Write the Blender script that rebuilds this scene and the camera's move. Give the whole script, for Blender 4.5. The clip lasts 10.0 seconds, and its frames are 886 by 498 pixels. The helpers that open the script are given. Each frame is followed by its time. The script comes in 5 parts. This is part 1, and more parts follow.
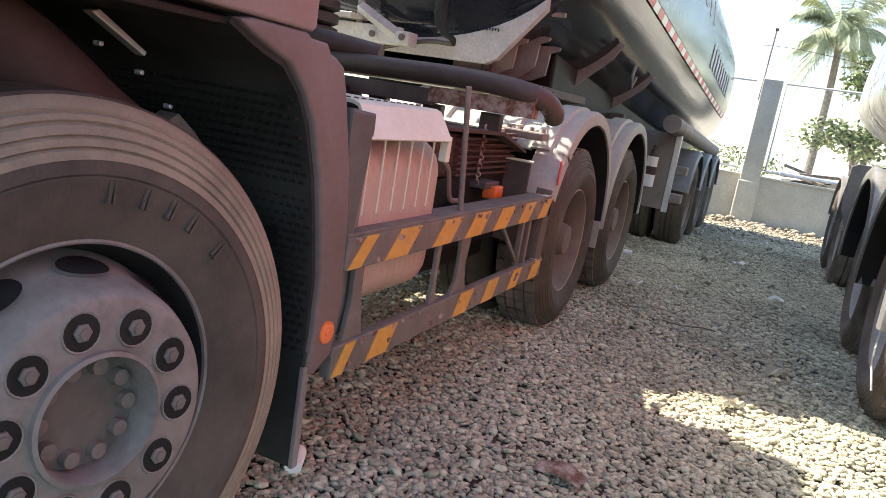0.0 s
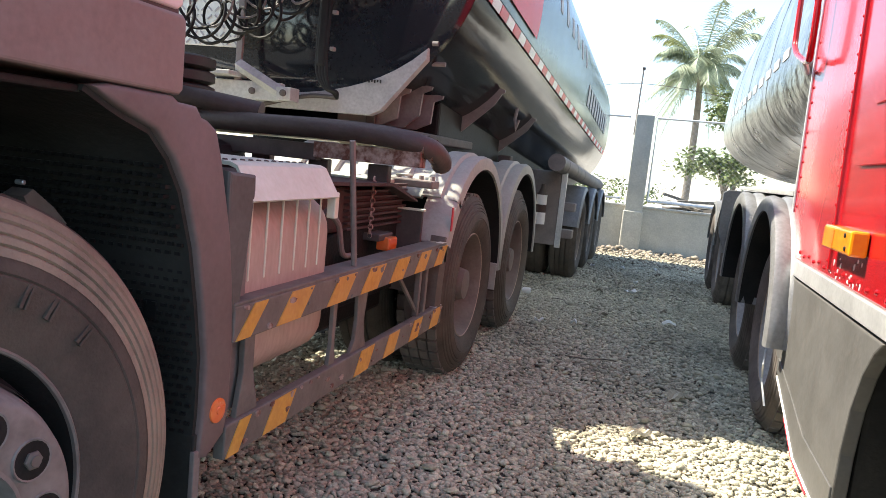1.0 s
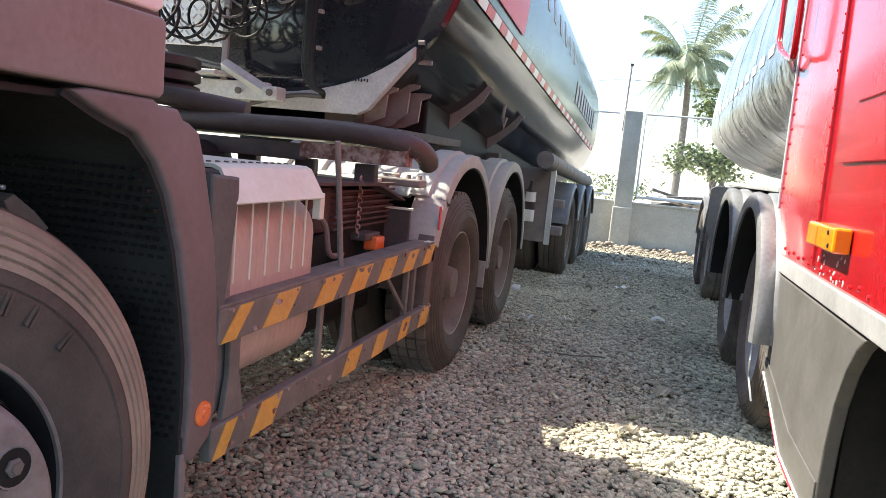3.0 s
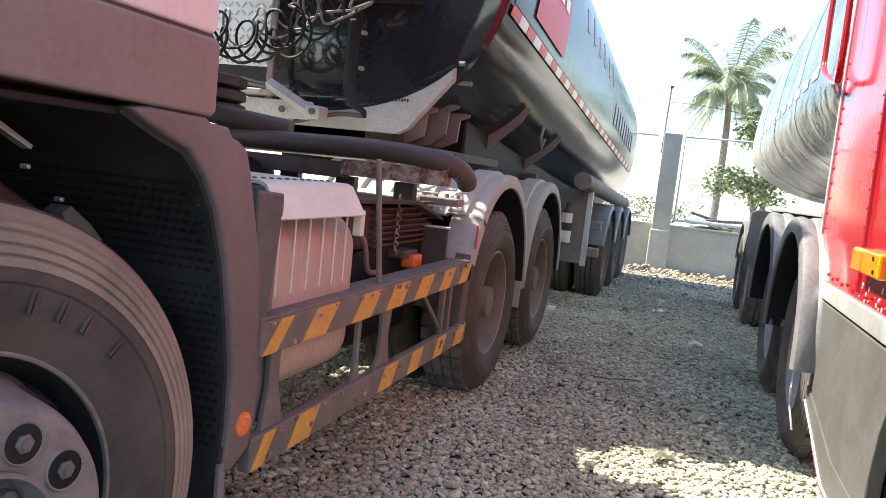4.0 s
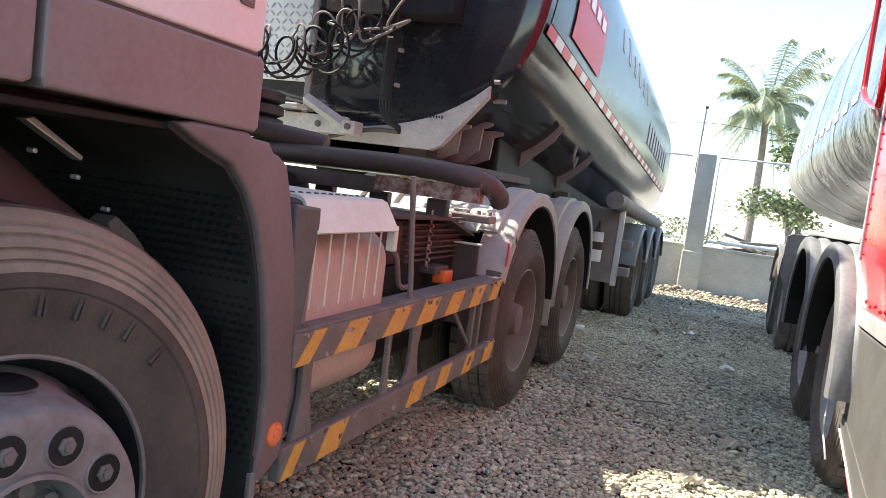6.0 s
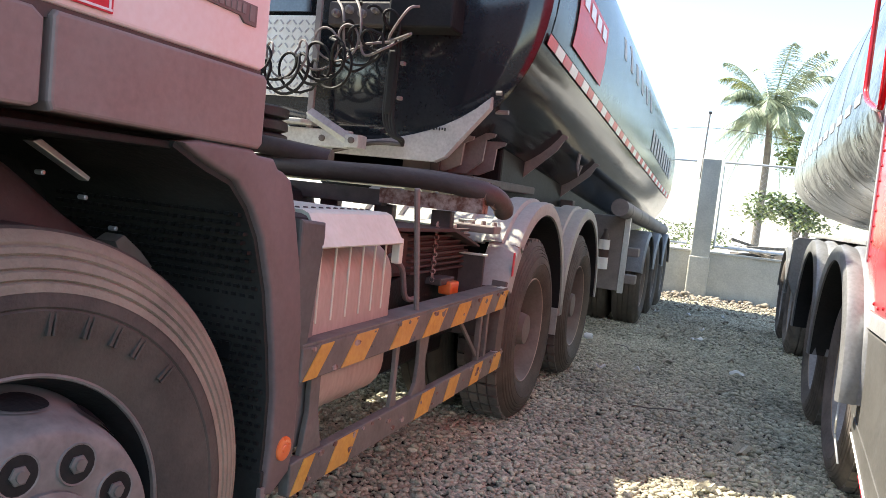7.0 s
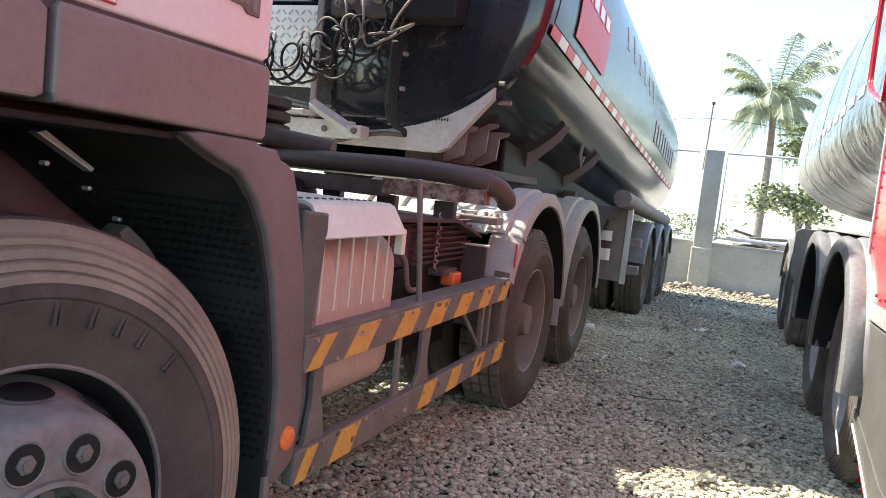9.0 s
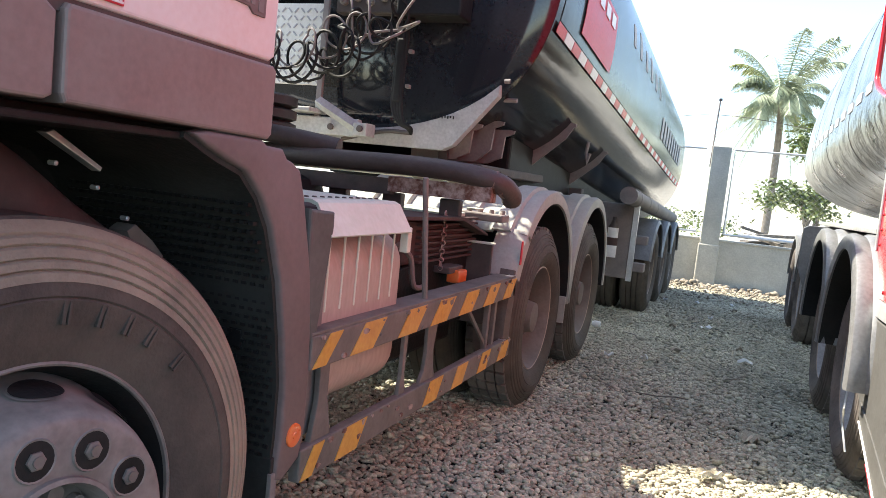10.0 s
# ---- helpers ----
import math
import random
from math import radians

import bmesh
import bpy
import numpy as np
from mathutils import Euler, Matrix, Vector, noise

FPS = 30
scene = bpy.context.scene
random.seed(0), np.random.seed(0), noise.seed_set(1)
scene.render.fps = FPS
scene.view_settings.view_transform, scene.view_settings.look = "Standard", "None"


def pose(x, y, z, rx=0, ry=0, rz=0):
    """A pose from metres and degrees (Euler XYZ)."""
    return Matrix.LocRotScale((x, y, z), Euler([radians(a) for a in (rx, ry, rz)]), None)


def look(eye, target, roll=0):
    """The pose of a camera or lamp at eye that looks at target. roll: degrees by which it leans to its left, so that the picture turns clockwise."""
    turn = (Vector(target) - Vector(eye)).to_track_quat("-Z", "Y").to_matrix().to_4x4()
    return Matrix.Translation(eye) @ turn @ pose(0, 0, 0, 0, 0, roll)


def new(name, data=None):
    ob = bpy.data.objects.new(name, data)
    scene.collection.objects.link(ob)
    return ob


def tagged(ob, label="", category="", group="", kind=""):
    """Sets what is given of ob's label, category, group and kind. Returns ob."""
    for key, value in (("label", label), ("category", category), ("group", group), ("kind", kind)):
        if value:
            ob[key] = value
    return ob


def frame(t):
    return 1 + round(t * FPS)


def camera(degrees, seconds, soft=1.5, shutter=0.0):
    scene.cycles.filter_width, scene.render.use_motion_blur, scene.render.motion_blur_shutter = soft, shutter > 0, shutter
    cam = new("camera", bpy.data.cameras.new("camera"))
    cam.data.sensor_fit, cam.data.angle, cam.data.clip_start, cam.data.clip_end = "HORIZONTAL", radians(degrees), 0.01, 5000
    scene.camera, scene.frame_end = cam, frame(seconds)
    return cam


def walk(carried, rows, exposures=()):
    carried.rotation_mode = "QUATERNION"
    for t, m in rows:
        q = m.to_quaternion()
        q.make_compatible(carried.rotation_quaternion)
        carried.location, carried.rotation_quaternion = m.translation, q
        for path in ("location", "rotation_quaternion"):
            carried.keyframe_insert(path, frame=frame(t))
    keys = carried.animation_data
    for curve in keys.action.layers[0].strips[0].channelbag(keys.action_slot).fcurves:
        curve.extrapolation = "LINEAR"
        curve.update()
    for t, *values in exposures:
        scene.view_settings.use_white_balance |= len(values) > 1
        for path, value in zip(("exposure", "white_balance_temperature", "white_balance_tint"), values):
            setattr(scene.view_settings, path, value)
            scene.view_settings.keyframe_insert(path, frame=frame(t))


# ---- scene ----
cam = camera(63.0, 10.0, soft=0.5)
PATH = [
    (0, (0.978, -0.109, 1.201), (0.197, 1.686, 0.792), 9.2),
    (0.2, (1.006, -0.115, 1.229), (0.257, 1.709, 0.891), 7.0),
    (0.5, (0.986, -0.069, 1.235), (0.383, 1.81, 0.913), 4.5),
    (1, (0.976, -0.052, 1.219), (0.424, 1.854, 0.97), 5.8),
    (1.5, (0.972, -0.042, 1.231), (0.429, 1.864, 0.966), 7.1),
    (1.8, (0.967, -0.035, 1.208), (0.452, 1.882, 0.957), 7.0),
    (2, (0.977, -0.04, 1.23), (0.466, 1.877, 0.979), 6.7),
    (2.2, (0.985, -0.046, 1.227), (0.45, 1.864, 0.972), 4.7),
    (3.3, (0.99, -0.049, 1.231), (0.454, 1.861, 0.978), 5.9),
    (3.5, (0.986, -0.058, 1.229), (0.413, 1.844, 0.996), 5.7),
    (4, (0.986, -0.072, 1.229), (0.361, 1.817, 1.017), 6.2),
    (4.5, (0.989, -0.068, 1.235), (0.392, 1.828, 1.02), 6.7),
    (5, (0.986, -0.087, 1.23), (0.31, 1.784, 1.022), 7.1),
    (5.5, (0.986, -0.091, 1.23), (0.3, 1.775, 1.012), 7.5),
    (6, (0.981, -0.092, 1.235), (0.276, 1.771, 1.055), 7.4),
    (7.5, (0.993, -0.102, 1.243), (0.269, 1.757, 1.094), 5.7),
    (8, (0.985, -0.089, 1.25), (0.279, 1.775, 1.082), 5.9),
    (8.5, (0.992, -0.103, 1.24), (0.266, 1.753, 1.071), 5.8),
    (9, (0.989, -0.104, 1.24), (0.261, 1.75, 1.061), 6.2),
    (9.5, (0.988, -0.103, 1.24), (0.252, 1.748, 1.053), 6.3),
    (10, (0.994, -0.11, 1.244), (0.251, 1.737, 1.055), 6.1),
]
walk(cam, [(t, look(eye, target, roll)) for t, eye, target, roll in PATH], exposures=[(0.0, 1.90, 7550, 7.6), (0.5, 2.06, 7450, 7.2), (1.0, 1.70, 7150, 6.2), (2.2, 1.72, 6950, 6.2), (3.6, 1.82, 7050, 6.0), (10.0, 1.82, 7100, 6.0)])

# ---- world, sun, exposure ----
world = bpy.data.worlds.new("sky")
scene.world = world
world.use_nodes = True
wn = world.node_tree
sky = wn.nodes.new("ShaderNodeTexSky")
sky.sky_type = "NISHITA"
sky.sun_disc = False
sky.sun_elevation = radians(50)
sky.sun_rotation = radians(-84.3)
sky.air_density, sky.dust_density, sky.ozone_density = 0.8, 0.6, 1.0
wn.links.new(sky.outputs[0], wn.nodes["Background"].inputs[0])
wn.nodes["Background"].inputs[1].default_value = 0.15
sun = new("sun", bpy.data.lights.new("sun", "SUN"))
sun.data.energy = 4.2
sun.data.angle = radians(0.6)
sun.data.color = (1.0, 0.95, 0.87)
sun.matrix_world = look((-10, 1.0, 12.2), (0, 0, 0))


# ---- materials ----
def mat(name, color, color2=None, rough=0.6, metal=0.0, scale=6.0, fine=60.0, bump=0.15, dust=None, dust_amt=0.0,
        coat=0.0, spread=(0.35, 0.65), rand=0.0, island=False, stretch=(1, 1, 1), bump_dist=0.01):
    """Procedural surface: two colours at a large scale, fine grain, dust from above, relief."""
    m = bpy.data.materials.new(name)
    m.use_nodes = True
    nt = m.node_tree
    nd, ln = nt.nodes, nt.links
    bs = nd["Principled BSDF"]
    tc = nd.new("ShaderNodeTexCoord")
    mp = nd.new("ShaderNodeMapping")
    mp.inputs["Scale"].default_value = stretch
    geo = nd.new("ShaderNodeNewGeometry")
    ln.new(geo.outputs["Position"], mp.inputs[0])
    n1 = nd.new("ShaderNodeTexNoise")
    n1.inputs["Scale"].default_value = scale
    n1.inputs["Detail"].default_value = 6
    n1.inputs["Roughness"].default_value = 0.6
    ln.new(mp.outputs[0], n1.inputs[0])
    n2 = nd.new("ShaderNodeTexNoise")
    n2.inputs["Scale"].default_value = fine
    n2.inputs["Detail"].default_value = 4
    ln.new(mp.outputs[0], n2.inputs[0])
    rp = nd.new("ShaderNodeValToRGB")
    rp.color_ramp.elements[0].position, rp.color_ramp.elements[1].position = spread
    c2 = color2 or tuple(min(1, c * 1.25) for c in color)
    rp.color_ramp.elements[0].color = (*color, 1)
    rp.color_ramp.elements[1].color = (*c2, 1)
    ln.new(n1.outputs[0], rp.inputs[0])
    out = rp.outputs[0]
    mx = nd.new("ShaderNodeMix")
    mx.data_type, mx.blend_type = "RGBA", "OVERLAY"
    mx.inputs[0].default_value = 0.35
    ln.new(out, mx.inputs[6])
    ln.new(n2.outputs[0], mx.inputs[7])
    out = mx.outputs[2]
    if rand:
        hs = nd.new("ShaderNodeHueSaturation")
        mr = nd.new("ShaderNodeMapRange")
        mr.inputs["To Min"].default_value, mr.inputs["To Max"].default_value = 1 - rand, 1 + rand
        if island:
            ln.new(geo.outputs["Random Per Island"], mr.inputs[0])
        else:
            oi = nd.new("ShaderNodeObjectInfo")
            ln.new(oi.outputs["Random"], mr.inputs[0])
        ln.new(mr.outputs[0], hs.inputs["Value"])
        ln.new(out, hs.inputs["Color"])
        out = hs.outputs[0]
    if dust:
        n3 = nd.new("ShaderNodeTexNoise")
        n3.inputs["Scale"].default_value = 3.5
        n3.inputs["Detail"].default_value = 8
        n3.inputs["Roughness"].default_value = 0.7
        ln.new(geo.outputs["Position"], n3.inputs[0])
        dr = nd.new("ShaderNodeMapRange")
        dr.inputs["From Min"].default_value, dr.inputs["From Max"].default_value = 0.3, 0.7
        dr.inputs["To Min"].default_value, dr.inputs["To Max"].default_value = max(0, dust_amt - 0.25), min(1, dust_amt + 0.25)
        ln.new(n3.outputs[0], dr.inputs[0])
        dm = nd.new("ShaderNodeMix")
        dm.data_type = "RGBA"
        ln.new(dr.outputs[0], dm.inputs[0])
        ln.new(out, dm.inputs[6])
        dm.inputs[7].default_value = (*dust, 1)
        out = dm.outputs[2]
        rr = nd.new("ShaderNodeMapRange")
        rr.inputs["To Min"].default_value, rr.inputs["To Max"].default_value = rough, 0.9
        ln.new(dr.outputs[0], rr.inputs[0])
        ln.new(rr.outputs[0], bs.inputs["Roughness"])
    else:
        rr = nd.new("ShaderNodeMapRange")
        rr.inputs["To Min"].default_value, rr.inputs["To Max"].default_value = max(0.02, rough - 0.12), min(1, rough + 0.12)
        ln.new(n1.outputs[0], rr.inputs[0])
        ln.new(rr.outputs[0], bs.inputs["Roughness"])
    ln.new(out, bs.inputs["Base Color"])
    bs.inputs["Metallic"].default_value = metal
    bs.inputs["Coat Weight"].default_value = coat
    bs.inputs["Coat Roughness"].default_value = 0.08
    if bump:
        bp = nd.new("ShaderNodeBump")
        bp.inputs["Strength"].default_value = bump
        bp.inputs["Distance"].default_value = bump_dist
        ln.new(n2.outputs[0], bp.inputs["Height"])
        ln.new(bp.outputs[0], bs.inputs["Normal"])
    return m


DUST = (0.36, 0.30, 0.27)
M_MAROON = mat("dusty_maroon_plastic", (0.112, 0.076, 0.071), (0.150, 0.102, 0.095), rough=0.45, dust=(0.245, 0.20, 0.185), dust_amt=0.35, bump=0.05, scale=2.5)
M_CAB = mat("mauve_plastic_panel", (0.178, 0.126, 0.112), (0.222, 0.160, 0.143), rough=0.4, dust=(0.305, 0.255, 0.23), dust_amt=0.4, bump=0.03, coat=0.15, scale=1.5)
M_CABUP = mat("pale_pink_maroon_paint", (0.76, 0.63, 0.585), (0.82, 0.70, 0.655), rough=0.3, dust=(0.80, 0.72, 0.675), dust_amt=0.4, bump=0.02, coat=0.4, scale=1.5)
M_RUBBER = mat("dusty_rubber", (0.03, 0.025, 0.021), (0.055, 0.045, 0.037), rough=0.7, dust=(0.20, 0.155, 0.12), dust_amt=0.26, bump=0.25, scale=9, fine=120)
M_SHOULDER = mat("tan_dusted_rubber", (0.09, 0.074, 0.058), (0.155, 0.127, 0.098), rough=0.8, dust=(0.46, 0.36, 0.26), dust_amt=0.5, bump=0.3, scale=12, fine=140)
M_TREAD = mat("dark_rubber", (0.03, 0.028, 0.028), (0.06, 0.055, 0.05), rough=0.8, dust=DUST, dust_amt=0.25, bump=0.3)
M_BELLOW = mat("black_bellow_rubber", (0.014, 0.013, 0.013), (0.026, 0.024, 0.023), rough=0.5, dust=(0.10, 0.09, 0.085), dust_amt=0.25, bump=0.2)
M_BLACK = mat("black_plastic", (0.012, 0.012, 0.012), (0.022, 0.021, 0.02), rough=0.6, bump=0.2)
M_LINER = mat("wheel_arch_liner", (0.016, 0.016, 0.015), (0.033, 0.032, 0.029), rough=0.6, dust=(0.07, 0.07, 0.063), dust_amt=0.25, bump=0.3)
M_WHEEL = mat("painted_wheel_disc", (0.152, 0.134, 0.120), (0.235, 0.210, 0.188), rough=0.42, dust=(0.29, 0.25, 0.218), dust_amt=0.3, bump=0.1, scale=14)
M_RIM = mat("dusty_rim", (0.10, 0.082, 0.070), (0.17, 0.140, 0.120), rough=0.6, dust=(0.24, 0.195, 0.165), dust_amt=0.35, bump=0.1)
M_DARKSTEEL = mat("dark_steel", (0.03, 0.028, 0.028), (0.06, 0.05, 0.048), rough=0.55, dust=(0.2, 0.15, 0.13), dust_amt=0.2, bump=0.2)
M_GREYSTEEL = mat("grey_painted_steel", (0.13, 0.115, 0.11), (0.20, 0.18, 0.17), rough=0.55, dust=DUST, dust_amt=0.3, bump=0.12)
M_GUARD = mat("worn_grey_guard_paint", (0.085, 0.076, 0.067), (0.155, 0.139, 0.124), rough=0.5, dust=(0.27, 0.235, 0.205), dust_amt=0.28, bump=0.15, scale=10)
M_FLAP = mat("brown_dusted_rubber_flap", (0.055, 0.046, 0.040), (0.10, 0.085, 0.073), rough=0.7, dust=(0.22, 0.185, 0.155), dust_amt=0.3, bump=0.2)
M_STEP = mat("dark_grey_step_plate", (0.055, 0.058, 0.055), (0.095, 0.098, 0.093), rough=0.5, dust=(0.20, 0.19, 0.17), dust_amt=0.25, bump=0.12)
M_YELLOW = mat("worn_yellow_paint", (0.62, 0.30, 0.03), (0.72, 0.38, 0.06), rough=0.5, dust=(0.5, 0.34, 0.18), dust_amt=0.22, bump=0.12, scale=16)
M_FUEL = mat("dusty_aluminium_tank", (0.46, 0.362, 0.305), (0.58, 0.47, 0.405), rough=0.5, metal=0.15, dust=(0.45, 0.35, 0.295), dust_amt=0.45, bump=0.1, scale=5, stretch=(1, 1, 0.35))
M_LID = mat("dusty_aluminium_sheet", (0.66, 0.69, 0.57), (0.78, 0.81, 0.68), rough=0.45, metal=0.1, dust=(0.62, 0.63, 0.53), dust_amt=0.3, bump=0.06)
M_RUST = mat("rusty_flaking_steel", (0.15, 0.065, 0.045), (0.42, 0.33, 0.29), rough=0.8, bump=0.5, scale=22, spread=(0.4, 0.6))
M_HOSE = mat("dusty_black_hose", (0.035, 0.027, 0.025), (0.055, 0.043, 0.040), rough=0.38, dust=(0.16, 0.125, 0.115), dust_amt=0.3, bump=0.2)
M_FENDER = mat("dusty_grey_fender", (0.24, 0.24, 0.217), (0.32, 0.32, 0.29), rough=0.6, dust=(0.50, 0.495, 0.44), dust_amt=0.45, bump=0.15)
M_MARRIB = mat("maroon_ribbed_casing", (0.035, 0.018, 0.017), (0.055, 0.028, 0.026), rough=0.65, dust=(0.13, 0.085, 0.075), dust_amt=0.25, bump=0.2)
M_ORANGE = mat("orange_lens", (0.85, 0.17, 0.04), (0.9, 0.22, 0.06), rough=0.3, bump=0.05, coat=0.5)
M_AMBER = mat("amber_lens", (0.85, 0.27, 0.008), (0.95, 0.38, 0.02), rough=0.2, bump=0.05, coat=0.8)
M_TANKDARK = mat("glossy_black_tank", (0.014, 0.017, 0.022), (0.024, 0.028, 0.034), rough=0.08, bump=0.02, coat=0.6, scale=2, bump_dist=0.004)
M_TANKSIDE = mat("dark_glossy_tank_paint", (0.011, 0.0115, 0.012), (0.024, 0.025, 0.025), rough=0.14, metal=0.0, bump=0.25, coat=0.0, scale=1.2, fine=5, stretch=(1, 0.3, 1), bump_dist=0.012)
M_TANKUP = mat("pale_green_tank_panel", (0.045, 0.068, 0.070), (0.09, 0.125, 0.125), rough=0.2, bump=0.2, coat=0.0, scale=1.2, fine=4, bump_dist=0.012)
M_SILVER = mat("polished_tank_aluminium", (0.25, 0.245, 0.23), (0.55, 0.54, 0.515), rough=0.30, metal=0.95, bump=0.7, scale=3.0, fine=3.5, stretch=(1.3, 0.9, 1.3), bump_dist=0.06)
M_WHITEFR = mat("white_painted_frame", (0.38, 0.38, 0.375), (0.48, 0.48, 0.475), rough=0.5, dust=DUST, dust_amt=0.12, bump=0.08)
M_RED = mat("glossy_red_paint", (0.33, 0.005, 0.009), (0.40, 0.008, 0.014), rough=0.26, bump=0.03, coat=0.5, scale=1.5, stretch=(1, 1, 0.3))
M_TAPERED = mat("red_reflective_tape", (0.55, 0.03, 0.05), (0.62, 0.05, 0.07), rough=0.35, bump=0.03)
M_TAPEWH = mat("white_reflective_tape", (0.75, 0.74, 0.73), (0.85, 0.84, 0.83), rough=0.35, bump=0.03)
M_SKIRT = mat("grey_painted_panel", (0.078, 0.074, 0.068), (0.10, 0.097, 0.094), rough=0.42, dust=(0.13, 0.125, 0.12), dust_amt=0.25, bump=0.04, scale=3)
M_ALU = mat("bare_aluminium", (0.58, 0.58, 0.58), (0.72, 0.72, 0.72), rough=0.35, metal=0.6, bump=0.06)
M_CHEQ = mat("dull_chequer_aluminium", (0.70, 0.68, 0.61), (0.80, 0.78, 0.70), rough=0.5, metal=0.1, bump=0.05)
M_CONC = mat("weathered_concrete", (0.44, 0.42, 0.355), (0.58, 0.555, 0.475), rough=0.85, bump=0.3, scale=2.2, fine=40, dust=(0.42, 0.40, 0.375), dust_amt=0.25)
M_GALV = mat("galvanised_pipe", (0.55, 0.55, 0.55), (0.68, 0.68, 0.67), rough=0.45, metal=0.5, bump=0.05)
# bed colour set very dark to put shade into the gaps between stones
M_GROUND = mat("gap_shade_ground", (0.030, 0.026, 0.021), (0.060, 0.052, 0.042), rough=0.95, bump=1.0, scale=3, fine=45, bump_dist=0.03)
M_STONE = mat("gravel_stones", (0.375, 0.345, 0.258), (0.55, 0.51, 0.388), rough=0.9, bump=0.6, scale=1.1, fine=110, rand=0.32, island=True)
M_RUBBLE = mat("pale_rubble", (0.20, 0.165, 0.125), (0.36, 0.31, 0.25), rough=0.9, bump=0.3, rand=0.35, island=True)
M_TRUNK = mat("palm_bark", (0.11, 0.095, 0.08), (0.18, 0.16, 0.135), rough=0.9, bump=0.5, fine=20)
# leaf colour lightened and greyed to carry the haze and glare
M_FROND = mat("palm_leaf", (0.20, 0.25, 0.165), (0.31, 0.355, 0.24), rough=0.45, bump=0.05, rand=0.35, island=True)
M_FRONDDRY = mat("young_palm_leaf", (0.22, 0.25, 0.08), (0.33, 0.33, 0.12), rough=0.55, bump=0.05, rand=0.3, island=True)
M_LEAF = mat("tree_leaf", (0.06, 0.10, 0.03), (0.14, 0.17, 0.05), rough=0.55, bump=0.05, rand=0.4, island=True)
M_WHITE = mat("white_plastic", (0.75, 0.74, 0.72), (0.82, 0.81, 0.8), rough=0.5, bump=0.05)
M_SIGNRED = mat("red_sign_sheet", (0.60, 0.03, 0.05), (0.65, 0.05, 0.07), rough=0.4, bump=0.02)
M_GLASSDARK = mat("dark_window_glass", (0.05, 0.07, 0.09), (0.07, 0.09, 0.11), rough=0.05, bump=0.0, coat=1.0)


# ---- building helpers ----
def empty(name, x, y, z, label, category, group="", kind=""):
    ob = new(name)
    ob.empty_display_size = 0.1
    ob.location = (x, y, z)
    return tagged(ob, label, category, group, kind)


def part(name, bm, material, parent=None, label="", smooth=False):
    """Links a bmesh, in world places, as one mesh object under a thing or a part."""
    me = bpy.data.meshes.new(name)
    bmesh.ops.recalc_face_normals(bm, faces=bm.faces)
    bm.to_mesh(me)
    bm.free()
    me.materials.append(material)
    if smooth:
        me.polygons.foreach_set("use_smooth", [True] * len(me.polygons))
        me.set_sharp_from_angle(angle=radians(38))
    ob = new(name, me)
    if parent:
        bpy.context.view_layer.update()
        ob.parent = parent
        ob.matrix_parent_inverse = parent.matrix_world.inverted()
    if label:
        tagged(ob, label)
    return ob


def box(lo, hi, bevel=0.0, bm=None, m=None, seg=2):
    bm2 = bmesh.new()
    bmesh.ops.create_cube(bm2, size=1)
    for v in bm2.verts:
        v.co = Vector([lo[i] + (v.co[i] + 0.5) * (hi[i] - lo[i]) for i in range(3)])
    if bevel:
        bmesh.ops.bevel(bm2, geom=bm2.edges[:], offset=bevel, segments=seg, affect="EDGES", profile=0.5)
    if m:
        bmesh.ops.transform(bm2, matrix=m, verts=bm2.verts)
    return merge(bm, bm2)


def merge(bm, bm2):
    if bm is None:
        return bm2
    me = bpy.data.meshes.new("tmp")
    bm2.to_mesh(me)
    bm2.free()
    bm.from_mesh(me)
    bpy.data.meshes.remove(me)
    return bm


def prism(outline, axis, lo, hi, bevel=0.0, bm=None, seg=2):
    """A polygon in the two other axes (in x, y, z order), drawn out along axis from lo to hi."""
    b = bmesh.new()
    others = [i for i in range(3) if i != axis]
    vs = []
    for p in outline:
        co = [0, 0, 0]
        co[others[0]], co[others[1]], co[axis] = p[0], p[1], lo
        vs.append(b.verts.new(co))
    f = b.faces.new(vs)
    r = bmesh.ops.extrude_face_region(b, geom=[f])
    d = Vector((0, 0, 0))
    d[axis] = hi - lo
    bmesh.ops.translate(b, vec=d, verts=[v for v in r["geom"] if isinstance(v, bmesh.types.BMVert)])
    if bevel:
        es = [e for e in b.edges if abs(e.verts[0].co[axis] - e.verts[1].co[axis]) < 1e-6]
        bmesh.ops.bevel(b, geom=es, offset=bevel, segments=seg, affect="EDGES", profile=0.5)
    return merge(bm, b)


